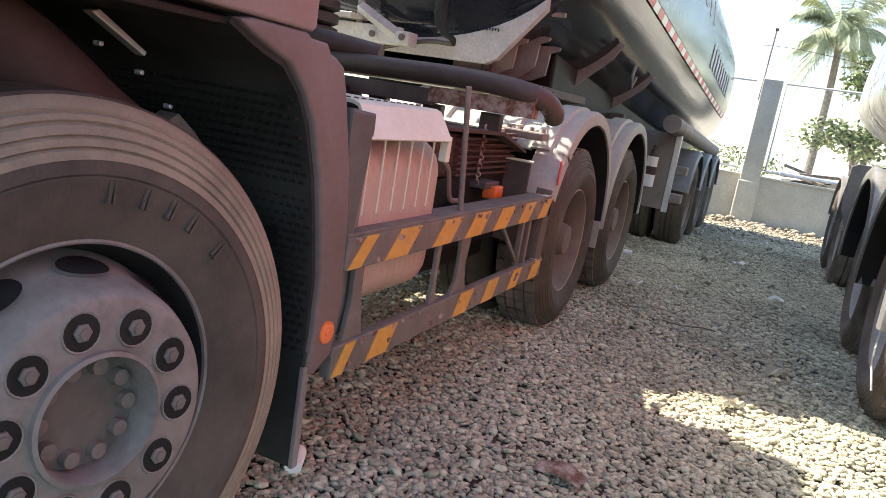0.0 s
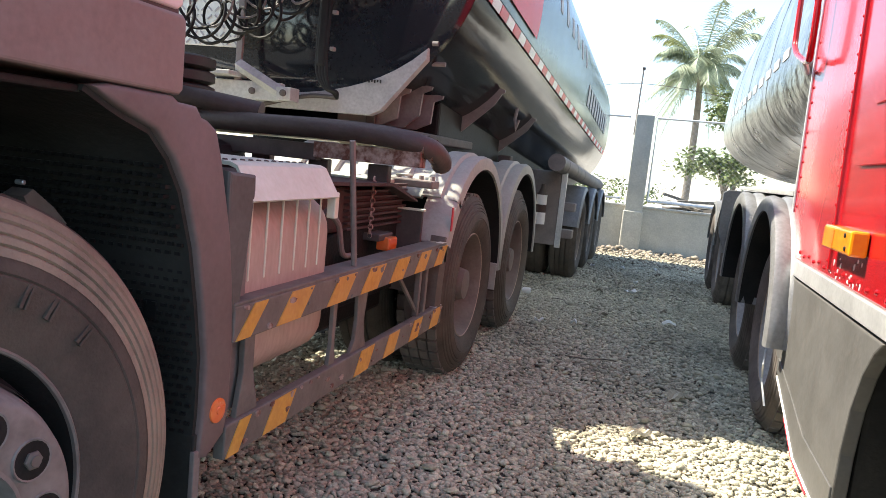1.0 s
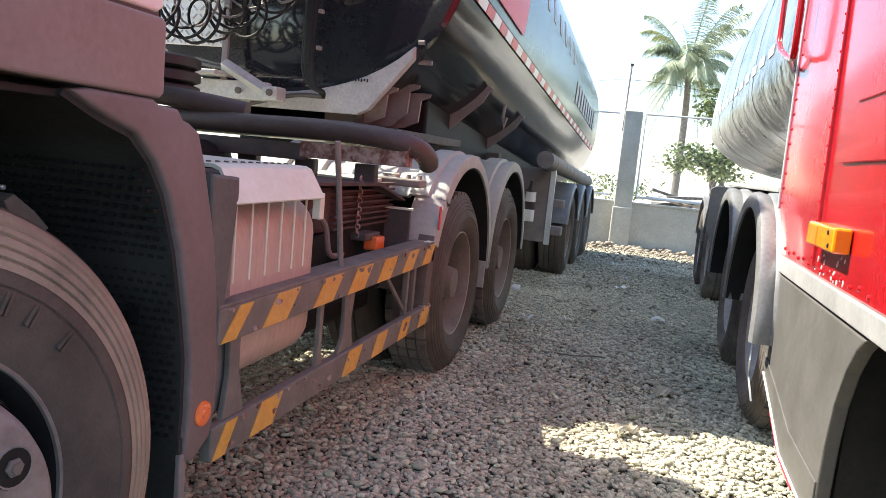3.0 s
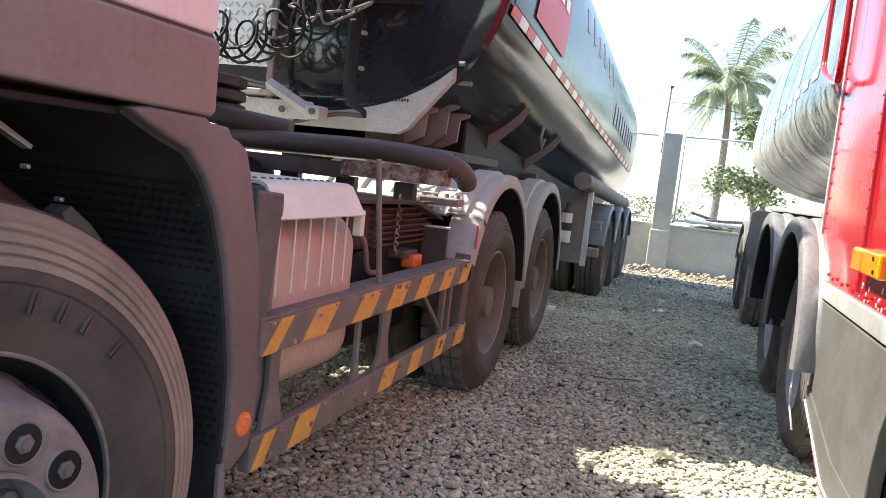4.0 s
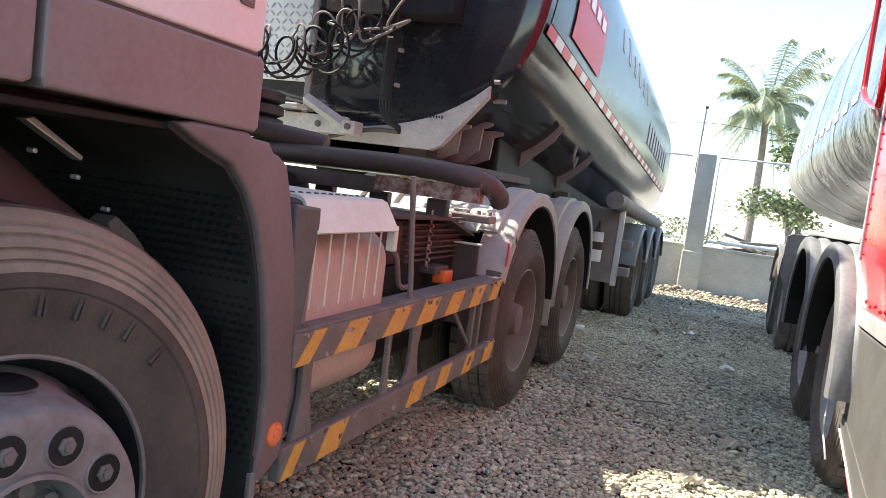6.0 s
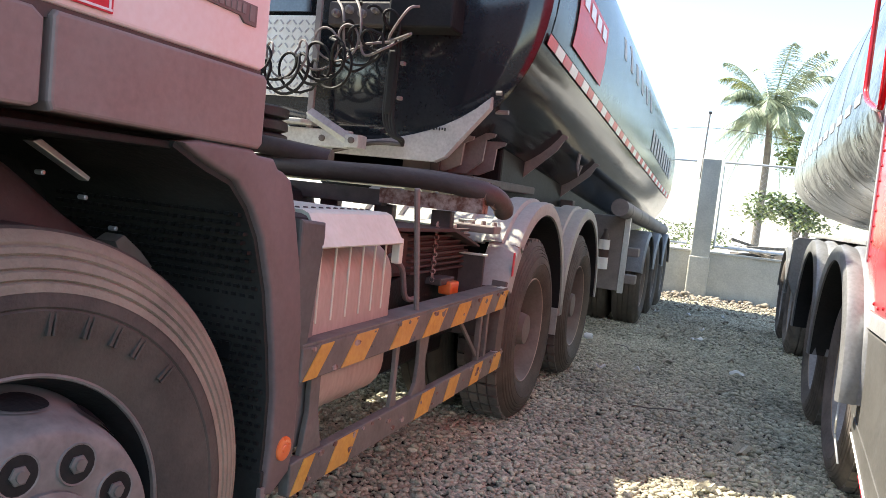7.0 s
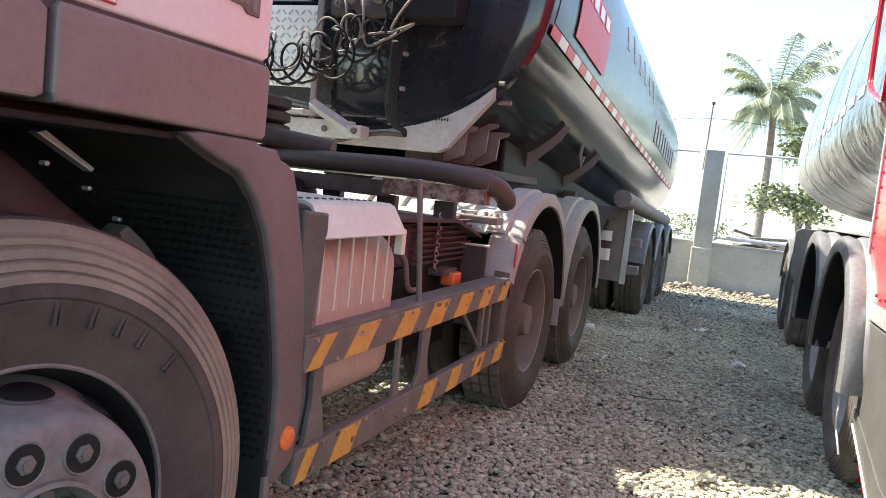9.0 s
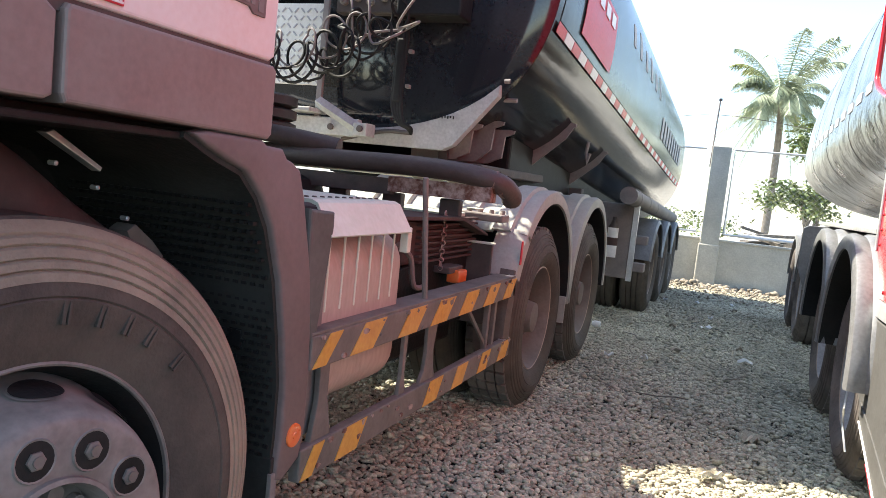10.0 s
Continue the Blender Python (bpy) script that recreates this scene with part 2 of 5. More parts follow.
def tube(points, r, sides=10, bm=None, caps=True, smooth_steps=0, radii=None):
    pts = [Vector(p) for p in points]
    if smooth_steps and len(pts) > 2:
        q = []
        for i in range(len(pts) - 1):
            p0, p1, p2, p3 = pts[max(i - 1, 0)], pts[i], pts[i + 1], pts[min(i + 2, len(pts) - 1)]
            for k in range(smooth_steps):
                t = k / smooth_steps
                q.append(0.5 * ((2 * p1) + (p2 - p0) * t + (2 * p0 - 5 * p1 + 4 * p2 - p3) * t * t + (3 * p1 - p0 - 3 * p2 + p3) * t ** 3))
        pts = q + [pts[-1]]
    b = bmesh.new()
    rings, side = [], None
    for i, p in enumerate(pts):
        d = (pts[min(i + 1, len(pts) - 1)] - pts[max(i - 1, 0)]).normalized()
        if side is None:
            side = d.cross(Vector((0, 0, 1)) if abs(d.z) < 0.9 else Vector((1, 0, 0))).normalized()
        side = (side - d * side.dot(d)).normalized()
        up = d.cross(side)
        rr = radii[min(i, len(radii) - 1)] if radii else r
        rings.append([b.verts.new(p + rr * (math.cos(2 * math.pi * k / sides) * side + math.sin(2 * math.pi * k / sides) * up)) for k in range(sides)])
    for a, c in zip(rings, rings[1:]):
        for k in range(sides):
            b.faces.new((a[k], a[(k + 1) % sides], c[(k + 1) % sides], c[k]))
    if caps:
        b.faces.new(rings[0])
        b.faces.new(rings[-1])
    return merge(bm, b)


def lathe(profile, centre, n=64, bm=None, axis=0, a0=0.0, a1=360.0):
    """Turns a profile of (place along the axis, radius) round an axis along x (0) or y (1)."""
    b = bmesh.new()
    full = abs(a1 - a0) >= 359.9
    steps = n if full else n + 1
    rings = []
    for k in range(steps):
        a = radians(a0 + (a1 - a0) * k / n)
        ring = []
        for s, r in profile:
            if axis == 0:
                co = (centre[0] + s, centre[1] + r * math.cos(a), centre[2] + r * math.sin(a))
            elif axis == 1:
                co = (centre[0] + r * math.cos(a), centre[1] + s, centre[2] + r * math.sin(a))
            else:
                co = (centre[0] + r * math.cos(a), centre[1] + r * math.sin(a), centre[2] + s)
            ring.append(b.verts.new(co))
        rings.append(ring)
    for k in range(n if full else n):
        p, q = rings[k], rings[(k + 1) % steps]
        for j in range(len(profile) - 1):
            b.faces.new((p[j], p[j + 1], q[j + 1], q[j]))
    bmesh.ops.remove_doubles(b, verts=b.verts, dist=1e-5)
    return merge(bm, b)


def sheet(rows, thick=0.0, bm=None, closed=False):
    """A grid of points as a surface; thick: thickened along the normals."""
    b = bmesh.new()
    g = [[b.verts.new(p) for p in row] for row in rows]
    for a, c in zip(g, g[1:]):
        for k in range(len(a) - (0 if closed else 1)):
            b.faces.new((a[k], a[(k + 1) % len(a)], c[(k + 1) % len(a)], c[k]))
    if thick:
        bmesh.ops.recalc_face_normals(b, faces=b.faces)
        bmesh.ops.solidify(b, geom=b.faces[:], thickness=thick)
    return merge(bm, b)


def arc(cy, cz, r, a0, a1, n):
    return [(cy + r * math.cos(radians(a0 + (a1 - a0) * i / n)), cz + r * math.sin(radians(a0 + (a1 - a0) * i / n))) for i in range(n + 1)]

M_GREYFEND = mat("grey_painted_fender", (0.17, 0.172, 0.178), (0.25, 0.253, 0.26), rough=0.35, metal=0.3, bump=0.06, scale=6, dust=(0.2, 0.195, 0.19), dust_amt=0.2)
M_FLANGE = mat("worn_rim_edge", (0.30, 0.22, 0.16), (0.42, 0.34, 0.27), rough=0.5, bump=0.1)
M_DULLRIM = mat("dull_grey_rim", (0.30, 0.30, 0.305), (0.45, 0.45, 0.455), rough=0.6, bump=0.1, dust=(0.2, 0.19, 0.18), dust_amt=0.2)
for m, level in ((M_TANKSIDE, 0.26), (M_TANKUP, 0.2), (M_RED, 0.3), (M_LINER, 0.25), (M_BLACK, 0.25)):
    m.node_tree.nodes["Principled BSDF"].inputs["Specular IOR Level"].default_value = level


# ---- ground, wall and fence ----
def ground_z(x, y):
    """The yard falls gently beyond the tractor."""
    return -0.022 * max(0.0, min(y, 16) - 6.0) + 0.012 * noise.noise((x * 0.9, y * 0.9, 0))


def axis_steps():
    a = [-400, -120, -40, -20, -12, -8]
    a += [-6 + 0.5 * i for i in range(25)]
    return a + [8, 12, 20, 40, 120, 400]


xs = axis_steps()
ys = [-300, -60, -20, -8, -4] + [-2 + 0.5 * i for i in range(38)] + [20, 26, 40, 100, 400, 1500]
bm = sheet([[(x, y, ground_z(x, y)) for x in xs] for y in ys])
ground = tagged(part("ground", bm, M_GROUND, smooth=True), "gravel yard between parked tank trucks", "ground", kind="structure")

# far ground coloured pale to imitate overexposed haze above the wall
M_HAZEFAR = mat("haze_pale_ground", (0.46, 0.43, 0.38), (0.62, 0.59, 0.53), rough=0.95, bump=0.4, scale=0.3, fine=6)
xs_far = [-400, -60, -15, 0, 15, 60, 400]
bm = sheet([[(x, y, -0.17) for x in xs_far] for y in (14.6, 20, 40, 120, 400, 1500)])
tagged(part("ground_far", bm, M_HAZEFAR), "open ground beyond the boundary wall, coloured pale for bright haze", "ground", kind="structure")

WALL_Y = 13.95


def wall_at(x):
    return WALL_Y - 0.035 * (x - 0.5)


wall = tagged(new("wall_far"), "low grey concrete boundary wall with a square pillar", "wall", kind="structure")
b = prism([(-14, wall_at(-14)), (14, wall_at(14)), (14, wall_at(14) + 0.18), (-14, wall_at(-14) + 0.18)], 2, -0.4, 0.66)
part("wall_body", b, M_CONC, wall)
b = prism([(-14, wall_at(-14) - 0.02), (14, wall_at(14) - 0.02), (14, wall_at(14) + 0.2), (-14, wall_at(-14) + 0.2)], 2, 0.66, 0.70, bevel=0.01)
part("coping", b, M_CONC, wall)
for px in (-3.6, 0.54, 4.7, 8.9):
    y = wall_at(px)
    b = box((px - 0.18, y - 0.14, -0.4), (px + 0.18, y + 0.22, 0.60), 0.02)
    box((px - 0.16, y - 0.12, 0.59), (px + 0.16, y + 0.20, 2.37), 0.012, b)
    part("pillar", b, M_CONC, wall)

fence = empty("fence", 0.5, WALL_Y, 0.7, "galvanised pipe fence panels with wire mesh on the concrete wall", "fence")
for x0, x1 in ((-3.35, 0.27), (0.76, 4.45), (4.95, 8.65)):
    y = wall_at((x0 + x1) / 2) + 0.06
    b = tube([(x0, y, 0.80), (x0, y, 2.33), (x1, y, 2.33), (x1, y, 0.80), (x0, y, 0.80)], 0.022, 8)
    part("frame_pipe", b, M_GALV, fence, smooth=True)
    step = 0.09
    h = 1.5
    w = x1 - x0
    b = bmesh.new()
    k = -h
    while k < w:
        for sgn in (1, -1):
            a0, a1 = max(k, 0), min(k + h, w)
            if a1 - a0 > 0.02:
                z0 = (a0 - k) if sgn > 0 else h - (a0 - k)
                z1 = (a1 - k) if sgn > 0 else h - (a1 - k)
                p, q = Vector((x0 + a0, y, 0.81 + z0)), Vector((x0 + a1, y, 0.81 + z1))
                o = Vector((0.001, 0, 0.001 * -sgn))
                e = Vector((0, 0.003, 0))
                vs = [b.verts.new(c) for c in (p - o, p + o, p + e, q - o, q + o, q + e)]
                for i, j in ((0, 1), (1, 2), (2, 0)):
                    b.faces.new((vs[i], vs[j], vs[j + 3], vs[i + 3]))
        k += step
    tagged(part("wire_mesh", b, M_GALV, fence), kind="stuff")

pole = empty("antenna_pole", 0.38, 14.05, 2.3, "thin steel pole standing on the wall pillar", "pole")
part("shaft", tube([(0.36, 14.1, 2.0), (0.385, 14.1, 3.2)], 0.016, 8), M_GREYSTEEL, pole, smooth=True)
part("tip", box((0.36, 14.08, 3.2), (0.42, 14.12, 3.25), 0.008), M_DARKSTEEL, pole)


# ---- wheels ----
def make_wheel(name, parent, x, cy, cz, r, style, label, side=1, lugs=0, mats=(M_RUBBER, M_WHEEL, M_RIM)):
    """A truck wheel seen from +x (side 1) or -x (side -1). style: 'convex' for steered, 'dished' for driven."""
    rub, disc, rim = mats
    s = side
    hub = empty(name, x - s * 0.15, cy, cz, label, "wheel") if parent is None else part(name, lathe([(-s * 0.20, 0.05), (-s * 0.20, 0.12), (-s * 0.1, 0.12)], (x, cy, cz), 24), M_DARKSTEEL, parent)
    w = 0.30
    prof = [(-0.03, 0.300), (-0.022, 0.312), (-0.012, 0.335), (0.0, 0.37), (0.006, 0.400), (0.003, 0.4035), (0.0065, 0.407), (0.005, 0.43),
            (0.001, 0.444), (-0.006, 0.4475), (-0.0005, 0.451), (-0.004, 0.462), (-0.011, 0.4655), (-0.0065, 0.469), (-0.013, 0.483), (-0.021, 0.4868),
            (-0.017, 0.491), (-0.021, 0.500), (-0.029, 0.504), (-0.027, 0.509), (-0.034, 0.520), (-0.044, 0.5285)]
    k = r / 0.54
    tread = []
    for i in range(4):
        u0 = -0.05 - i * 0.056
        tread += [(u0, 0.534), (u0 - 0.044, 0.536 + 0.004 * (i in (1, 2))), (u0 - 0.046, 0.522), (u0 - 0.054, 0.522)]
    prof2 = prof + tread + [(-w - p, q) for p, q in reversed(prof)]
    prof2 = [(s * p, q * k if q > 0.33 else q) for p, q in prof2]
    tyre = part("tyre", lathe(prof2, (x, cy, cz), 80), rub, hub, smooth=True)
    if style == "convex":
        pr = [(s * (p + 0.0012), q * k) for p, q in prof if q > 0.42]
        part("sidewall_band", lathe(pr, (x, cy, cz), 96), M_SHOULDER, hub, "tan dust on the tyre shoulder", smooth=True)
    if lugs:
        b = None
        for i in range(lugs):
            a = 2 * math.pi * (i + 0.5) / lugs
            for j in range(4):
                u = -0.05 - j * 0.056 - 0.022
                mm = Matrix.Translation((x + s * u, cy, cz)) @ Matrix.Rotation(a, 4, "X") @ Matrix.Translation((0, 0, 0.537 * k))
                hw = math.pi * 0.54 * k / lugs * 0.8
                b = box((-0.024, -hw, -0.02), (0.024, hw, 0.012), 0, b, mm)
        tagged(part("tread", b, M_TREAD, hub), kind="stuff")
    if style == "convex":
        rp = [(-0.03, 0.302), (-0.028, 0.297), (-0.033, 0.2955), (-0.05, 0.290), (-0.12, 0.272), (-0.2, 0.27), (-0.28, 0.29)]
        part("rim", lathe([(s * p, q) for p, q in rp[2:]], (x, cy, cz), 64), M_BLACK, hub, smooth=True)
        part("rim_flange", lathe([(s * p, q) for p, q in ((-0.034, 0.306), (-0.026, 0.305), (-0.023, 0.301), (-0.026, 0.297), (-0.034, 0.296))], (x, cy, cz), 80), disc, hub, smooth=True)
        x -= s * 0.017
        b = bmesh.new()
        n = 80
        # domed disc; ten black sheets near the rim imitate the dark of hand holes
        rows = []
        prof_d = [(0.055, 0.118), (0.062, 0.122), (0.064, 0.21), (0.058, 0.222), (0.03, 0.236), (-0.03, 0.254), (-0.07, 0.268), (-0.10, 0.275)]
        ring_pts = []
        for a_i in range(n):
            a = 2 * math.pi * a_i / n
            ring_pts.append([b.verts.new((x + s * p, cy + q * math.cos(a), cz + q * math.sin(a))) for p, q in prof_d])
        for a_i in range(n):
            p, q = ring_pts[a_i], ring_pts[(a_i + 1) % n]
            for j in range(len(prof_d) - 1):
                b.faces.new((p[j], p[j + 1], q[j + 1], q[j]))
        part("disc", b, disc, hub, smooth=True)
        nrm, along = Vector((0.30 * s, 0.954)), Vector((-0.954 * s, 0.30))
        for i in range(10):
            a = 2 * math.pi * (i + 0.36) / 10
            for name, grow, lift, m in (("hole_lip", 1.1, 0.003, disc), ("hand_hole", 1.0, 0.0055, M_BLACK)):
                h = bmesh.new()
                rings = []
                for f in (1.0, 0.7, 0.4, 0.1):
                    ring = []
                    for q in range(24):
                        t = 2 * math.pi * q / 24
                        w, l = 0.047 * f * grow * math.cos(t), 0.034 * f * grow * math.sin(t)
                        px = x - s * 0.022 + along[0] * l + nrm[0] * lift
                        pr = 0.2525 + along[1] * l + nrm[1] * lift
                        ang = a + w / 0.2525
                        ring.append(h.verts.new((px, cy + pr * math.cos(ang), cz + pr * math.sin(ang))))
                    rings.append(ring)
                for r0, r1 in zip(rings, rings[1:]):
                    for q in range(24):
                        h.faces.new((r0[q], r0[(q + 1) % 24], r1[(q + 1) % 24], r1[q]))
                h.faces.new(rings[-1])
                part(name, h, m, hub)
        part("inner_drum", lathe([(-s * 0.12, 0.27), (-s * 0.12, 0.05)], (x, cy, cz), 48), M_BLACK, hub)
        part("hub_ring", lathe([(s * q, p) for p, q in ((0.124, 0.05), (0.122, 0.072), (0.114, 0.075), (0.108, 0.06), (0.106, 0.0))], (x, cy, cz), 48), disc, hub, smooth=True)
        cap = part("hub_cap", lathe([(0, 0.108), (s * 0.004, 0.0)], (x + s * 0.012, cy, cz), 40), M_FLAP, hub, "dusty recessed hub end with a ring of bolts")
        for i in range(10):
            a = 2 * math.pi * i / 10
            part("cap_bolt", lathe([(0, 0.017), (s * 0.016, 0.015), (s * 0.018, 0.0)], (x + s * 0.014, cy + 0.084 * math.cos(a), cz + 0.084 * math.sin(a)), 12), M_RIM, hub)
        for i in range(10):
            a = 2 * math.pi * (i + 0.8333) / 10
            yy, zz = cy + 0.1675 * math.cos(a), cz + 0.1675 * math.sin(a)
            part("nut_recess", lathe([(s * 0.063, 0.038), (s * 0.0668, 0.036), (s * 0.0655, 0.033)], (x, yy, zz), 20), disc, hub)
            # black disc laid on the surface for the shade inside the nut's hole
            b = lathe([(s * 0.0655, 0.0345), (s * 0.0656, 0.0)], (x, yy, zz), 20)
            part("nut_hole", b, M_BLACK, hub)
            b = lathe([(s * 0.065, 0.0165), (s * 0.070, 0.0165), (s * 0.0715, 0.013)], (x, yy, zz), 6)
            lathe([(s * 0.0715, 0.013), (s * 0.0725, 0.010), (s * 0.076, 0.0095), (s * 0.076, 0.0)], (x, yy, zz), 12, b)
            part("wheel_nut", b, M_RIM, hub)
    else:
        rp = [(-0.03, 0.302), (-0.026, 0.296), (-0.05, 0.280), (-0.13, 0.262), (-0.165, 0.245), (-0.17, 0.15), (-0.12, 0.135), (-0.10, 0.10), (-0.04, 0.085), (-0.03, 0.0)]
        part("rim", lathe([(s * p, q) for p, q in rp], (x, cy, cz), 56), rim, hub, smooth=True)
        part("rim_flange", lathe([(s * p, q) for p, q in ((-0.036, 0.306), (-0.025, 0.305), (-0.022, 0.300), (-0.030, 0.295))], (x, cy, cz), 56), M_FLANGE, hub, smooth=True)
        for i in range(10):
            a = 2 * math.pi * (i + 0.3) / 10
            part("wheel_nut", lathe([(-s * 0.17, 0.018), (-s * 0.14, 0.017), (-s * 0.135, 0.0)], (x, cy + 0.19 * math.cos(a), cz + 0.19 * math.sin(a)), 6), M_RIM, hub)
    return hub


# ---- maroon tractor ----
tractor = empty("tractor_truck", -1.2, 2.0, 0.0, "dusty maroon tractor unit with a striped side guard, parked on gravel", "truck")

# cab: side panels with a seam, shadow strip, upper side and rear wall
lower = [(-1.7, 1.29), (0.688, 1.302), (0.702, 1.31), (0.702, 1.438), (0.682, 1.452), (-1.7, 1.452)]
part("side_panel", prism(lower, 0, -0.14, -0.004, 0.006), M_CAB, tractor)
lower = [(0.714, 1.315), (0.721, 1.300), (1.25, 1.292), (1.262, 1.303), (1.262, 1.445), (1.25, 1.455), (0.721, 1.455), (0.714, 1.445)]
part("side_panel", prism(lower, 0, -0.18, 0.0, 0.008, seg=3), M_CAB, tractor)
upper = [(-1.7, 1.463), (1.24, 1.463), (1.257, 1.475), (1.262, 2.9), (-1.7, 2.9)]
part("cab_side", prism(upper, 0, -0.10, -0.006, 0.008, seg=3), M_CABUP, tractor, "pale pinkish maroon upper cab side")
part("cab_strip", box((-0.12, -1.7, 1.44), (-0.014, 1.25, 1.47)), M_DARKSTEEL, tractor)
part("cab_rear", box((-2.42, 1.17, 1.32), (-0.1, 1.245, 2.9), 0.02), M_CAB, tractor)
part("cab_floor", box((-2.42, -1.7, 1.284), (-0.14, 1.22, 1.40)), M_BLACK, tractor)
part("cab_roof", box((-2.44, -1.7, 2.88), (0.0, 1.26, 2.96), 0.03), M_CAB, tractor)
part("cab_far_side", box((-2.44, -1.7, 1.30), (-2.38, 1.26, 2.9), 0.01), M_CAB, tractor)
part("cab_front", box((-2.42, -1.76, 0.5), (-0.0, -1.68, 2.9), 0.02), M_CAB, tractor)

# wheel arch rear fender
outer = [(1.06, 1.292), (1.235, 1.290), (1.255, 1.279), (1.316, 1.276), (1.336, 1.254), (1.358, 1.249), (1.394, 1.230), (1.421, 1.165), (1.456, 1.051), (1.478, 0.972),
         (1.500, 0.850), (1.515, 0.70), (1.516, 0.54), (1.500, 0.47), (1.43, 0.430)]
inner = [(1.397, 0.440), (1.406, 0.55), (1.404, 0.69), (1.381, 0.816), (1.347, 0.96), (1.297, 1.092), (1.25, 1.162), (1.188, 1.218), (1.111, 1.242), (1.074, 1.256), (1.010, 1.284)]
part("rear_fender", prism(outer + inner, 0, -0.045, -0.002, 0.010, seg=3), M_MAROON, tractor, smooth=True)
lin = inner[::-1]
part("arch_liner", sheet([[(x, y, z) for y, z in lin] for x in (-0.02, -0.1, -0.2, -0.35, -0.5, -0.66)], 0.012), M_LINER, tractor, smooth=True)
b = None
for i in range(30):
    z = 0.50 + i * 0.022
    for j in range(22):
        xx = -0.05 - j * 0.026
        yy = 1.398 - max(0.0, z - 0.66) * 0.16 - max(0.0, z - 0.92) * 0.34
        b = box((xx - 0.006 + 0.013 * (i % 2), yy - 0.012, z), (xx + 0.007 + 0.013 * (i % 2), yy + 0.01, z + 0.008), 0, b)
tagged(part("liner_studs", b, M_BLACK, tractor), kind="stuff")
part("mud_flap", box((-0.60, 1.388, 0.17), (-0.012, 1.402, 0.50), 0.004), M_LINER, tractor)
part("flap_edge", box((-0.02, 1.384, 0.17), (-0.006, 1.41, 0.46), 0.003), M_GREYSTEEL, tractor)
b = lathe([(0.0, 0.032), (0.004, 0.031), (0.006, 0.026), (0.0045, 0.010), (0.007, 0.008), (0.007, 0.0)], (-0.002, 1.462, 0.543), 28)
part("round_reflector", b, M_ORANGE, tractor, "round orange side reflector", smooth=True)

# chassis rails, suspension and arch clutter
for x in (-0.78, -1.66):
    part("chassis_rail", box((x - 0.08, -1.5, 0.78), (x, 6.6, 1.04), 0.008), M_DARKSTEEL, tractor)
part("gearbox", box((-1.5, -0.5, 0.6), (-0.95, 3.1, 1.2), 0.08), M_BLACK, tractor)
part("front_axle", tube([(-0.2, 0.70, 0.56), (-0.5, 0.70, 0.5), (-1.9, 0.70, 0.5), (-2.2, 0.7, 0.56)], 0.06, 10), M_DARKSTEEL, tractor)
part("arch_stay", tube([(-0.36, 0.50, 1.30), (-0.35, 0.80, 1.165), (-0.34, 0.98, 1.04), (-0.33, 1.15, 0.935), (-0.33, 1.24, 0.88)], 0.085, 14, smooth_steps=4), M_MARRIB, tractor, smooth=True)
# the front wheel is steered a little inwards
front = make_wheel("front_wheel", tractor, 0.03, 0.0, 0.0, 0.56, "convex", "")
for i, a in enumerate((82.5, 72, 63, 54.5, 41.5)):
    t = radians(a)
    for j, (h, w) in enumerate(((0.0, 0.007), (0.011, 0.005))):
        mm = Matrix.Translation((0.0355, 0.393 * math.cos(t), 0.393 * math.sin(t))) @ Matrix.Rotation(t - math.pi / 2, 4, "X")
        part("sidewall_bar", box((-0.006, -0.013 + h, -0.021), (0.0012, -0.013 + h + w, 0.021), 0.0008, None, mm), M_RUBBER, front)
FRONT_POSE = Matrix.Translation((-0.055, 0.736, 0.56)) @ Matrix.Rotation(radians(-5.4), 4, "Z") @ Matrix.Rotation(radians(-3.6), 4, "Y")
for ob in (front, *front.children_recursive):
    ob.data.transform(FRONT_POSE)

# black wall and ceiling added to stop light leaks and darken the arch
part("arch_inner_wall", box((-0.75, -1.6, 0.35), (-0.66, 1.42, 1.30), 0.01), M_BLACK, tractor)
part("arch_ceiling", box((-0.70, -1.6, 1.268), (-0.03, 1.12, 1.283), 0.004), M_BLACK, tractor)

# unseen housing and stack, added behind the cab to shade the ground beside it
part("air_intake_housing", prism([(1.30, 1.36), (2.50, 1.36), (2.50, 2.76), (2.40, 2.88), (1.30, 2.88)], 0, -1.70, -1.02, 0.03), M_BLACK, tractor)
part("silencer", prism([(2.49, 2.12), (3.24, 2.12), (3.24, 3.48), (3.18, 3.55), (2.49, 3.55)], 0, -1.98, -1.54, 0.04), M_DARKSTEEL, tractor)

# side guard with hazard stripes
part("guard_rail", box((-0.035, 1.512, 0.702), (0.0, 3.395, 0.797), 0.005), M_GUARD, tractor)
part("guard_rail", box((-0.035, 1.503, 0.394), (0.0, 3.40, 0.487), 0.005), M_GUARD, tractor)
part("guard_flange", box((-0.10, 1.512, 0.797), (-0.002, 3.395, 0.806), 0.002), M_GUARD, tractor)


def stripes(z0, z1, spans, lean, m):
    for y0, y1 in spans:
        part("stripe", prism([(y0, z0), (y1, z0), (y1 + lean, z1), (y0 + lean, z1)], 0, -0.003, 0.003, 0), m, tractor)


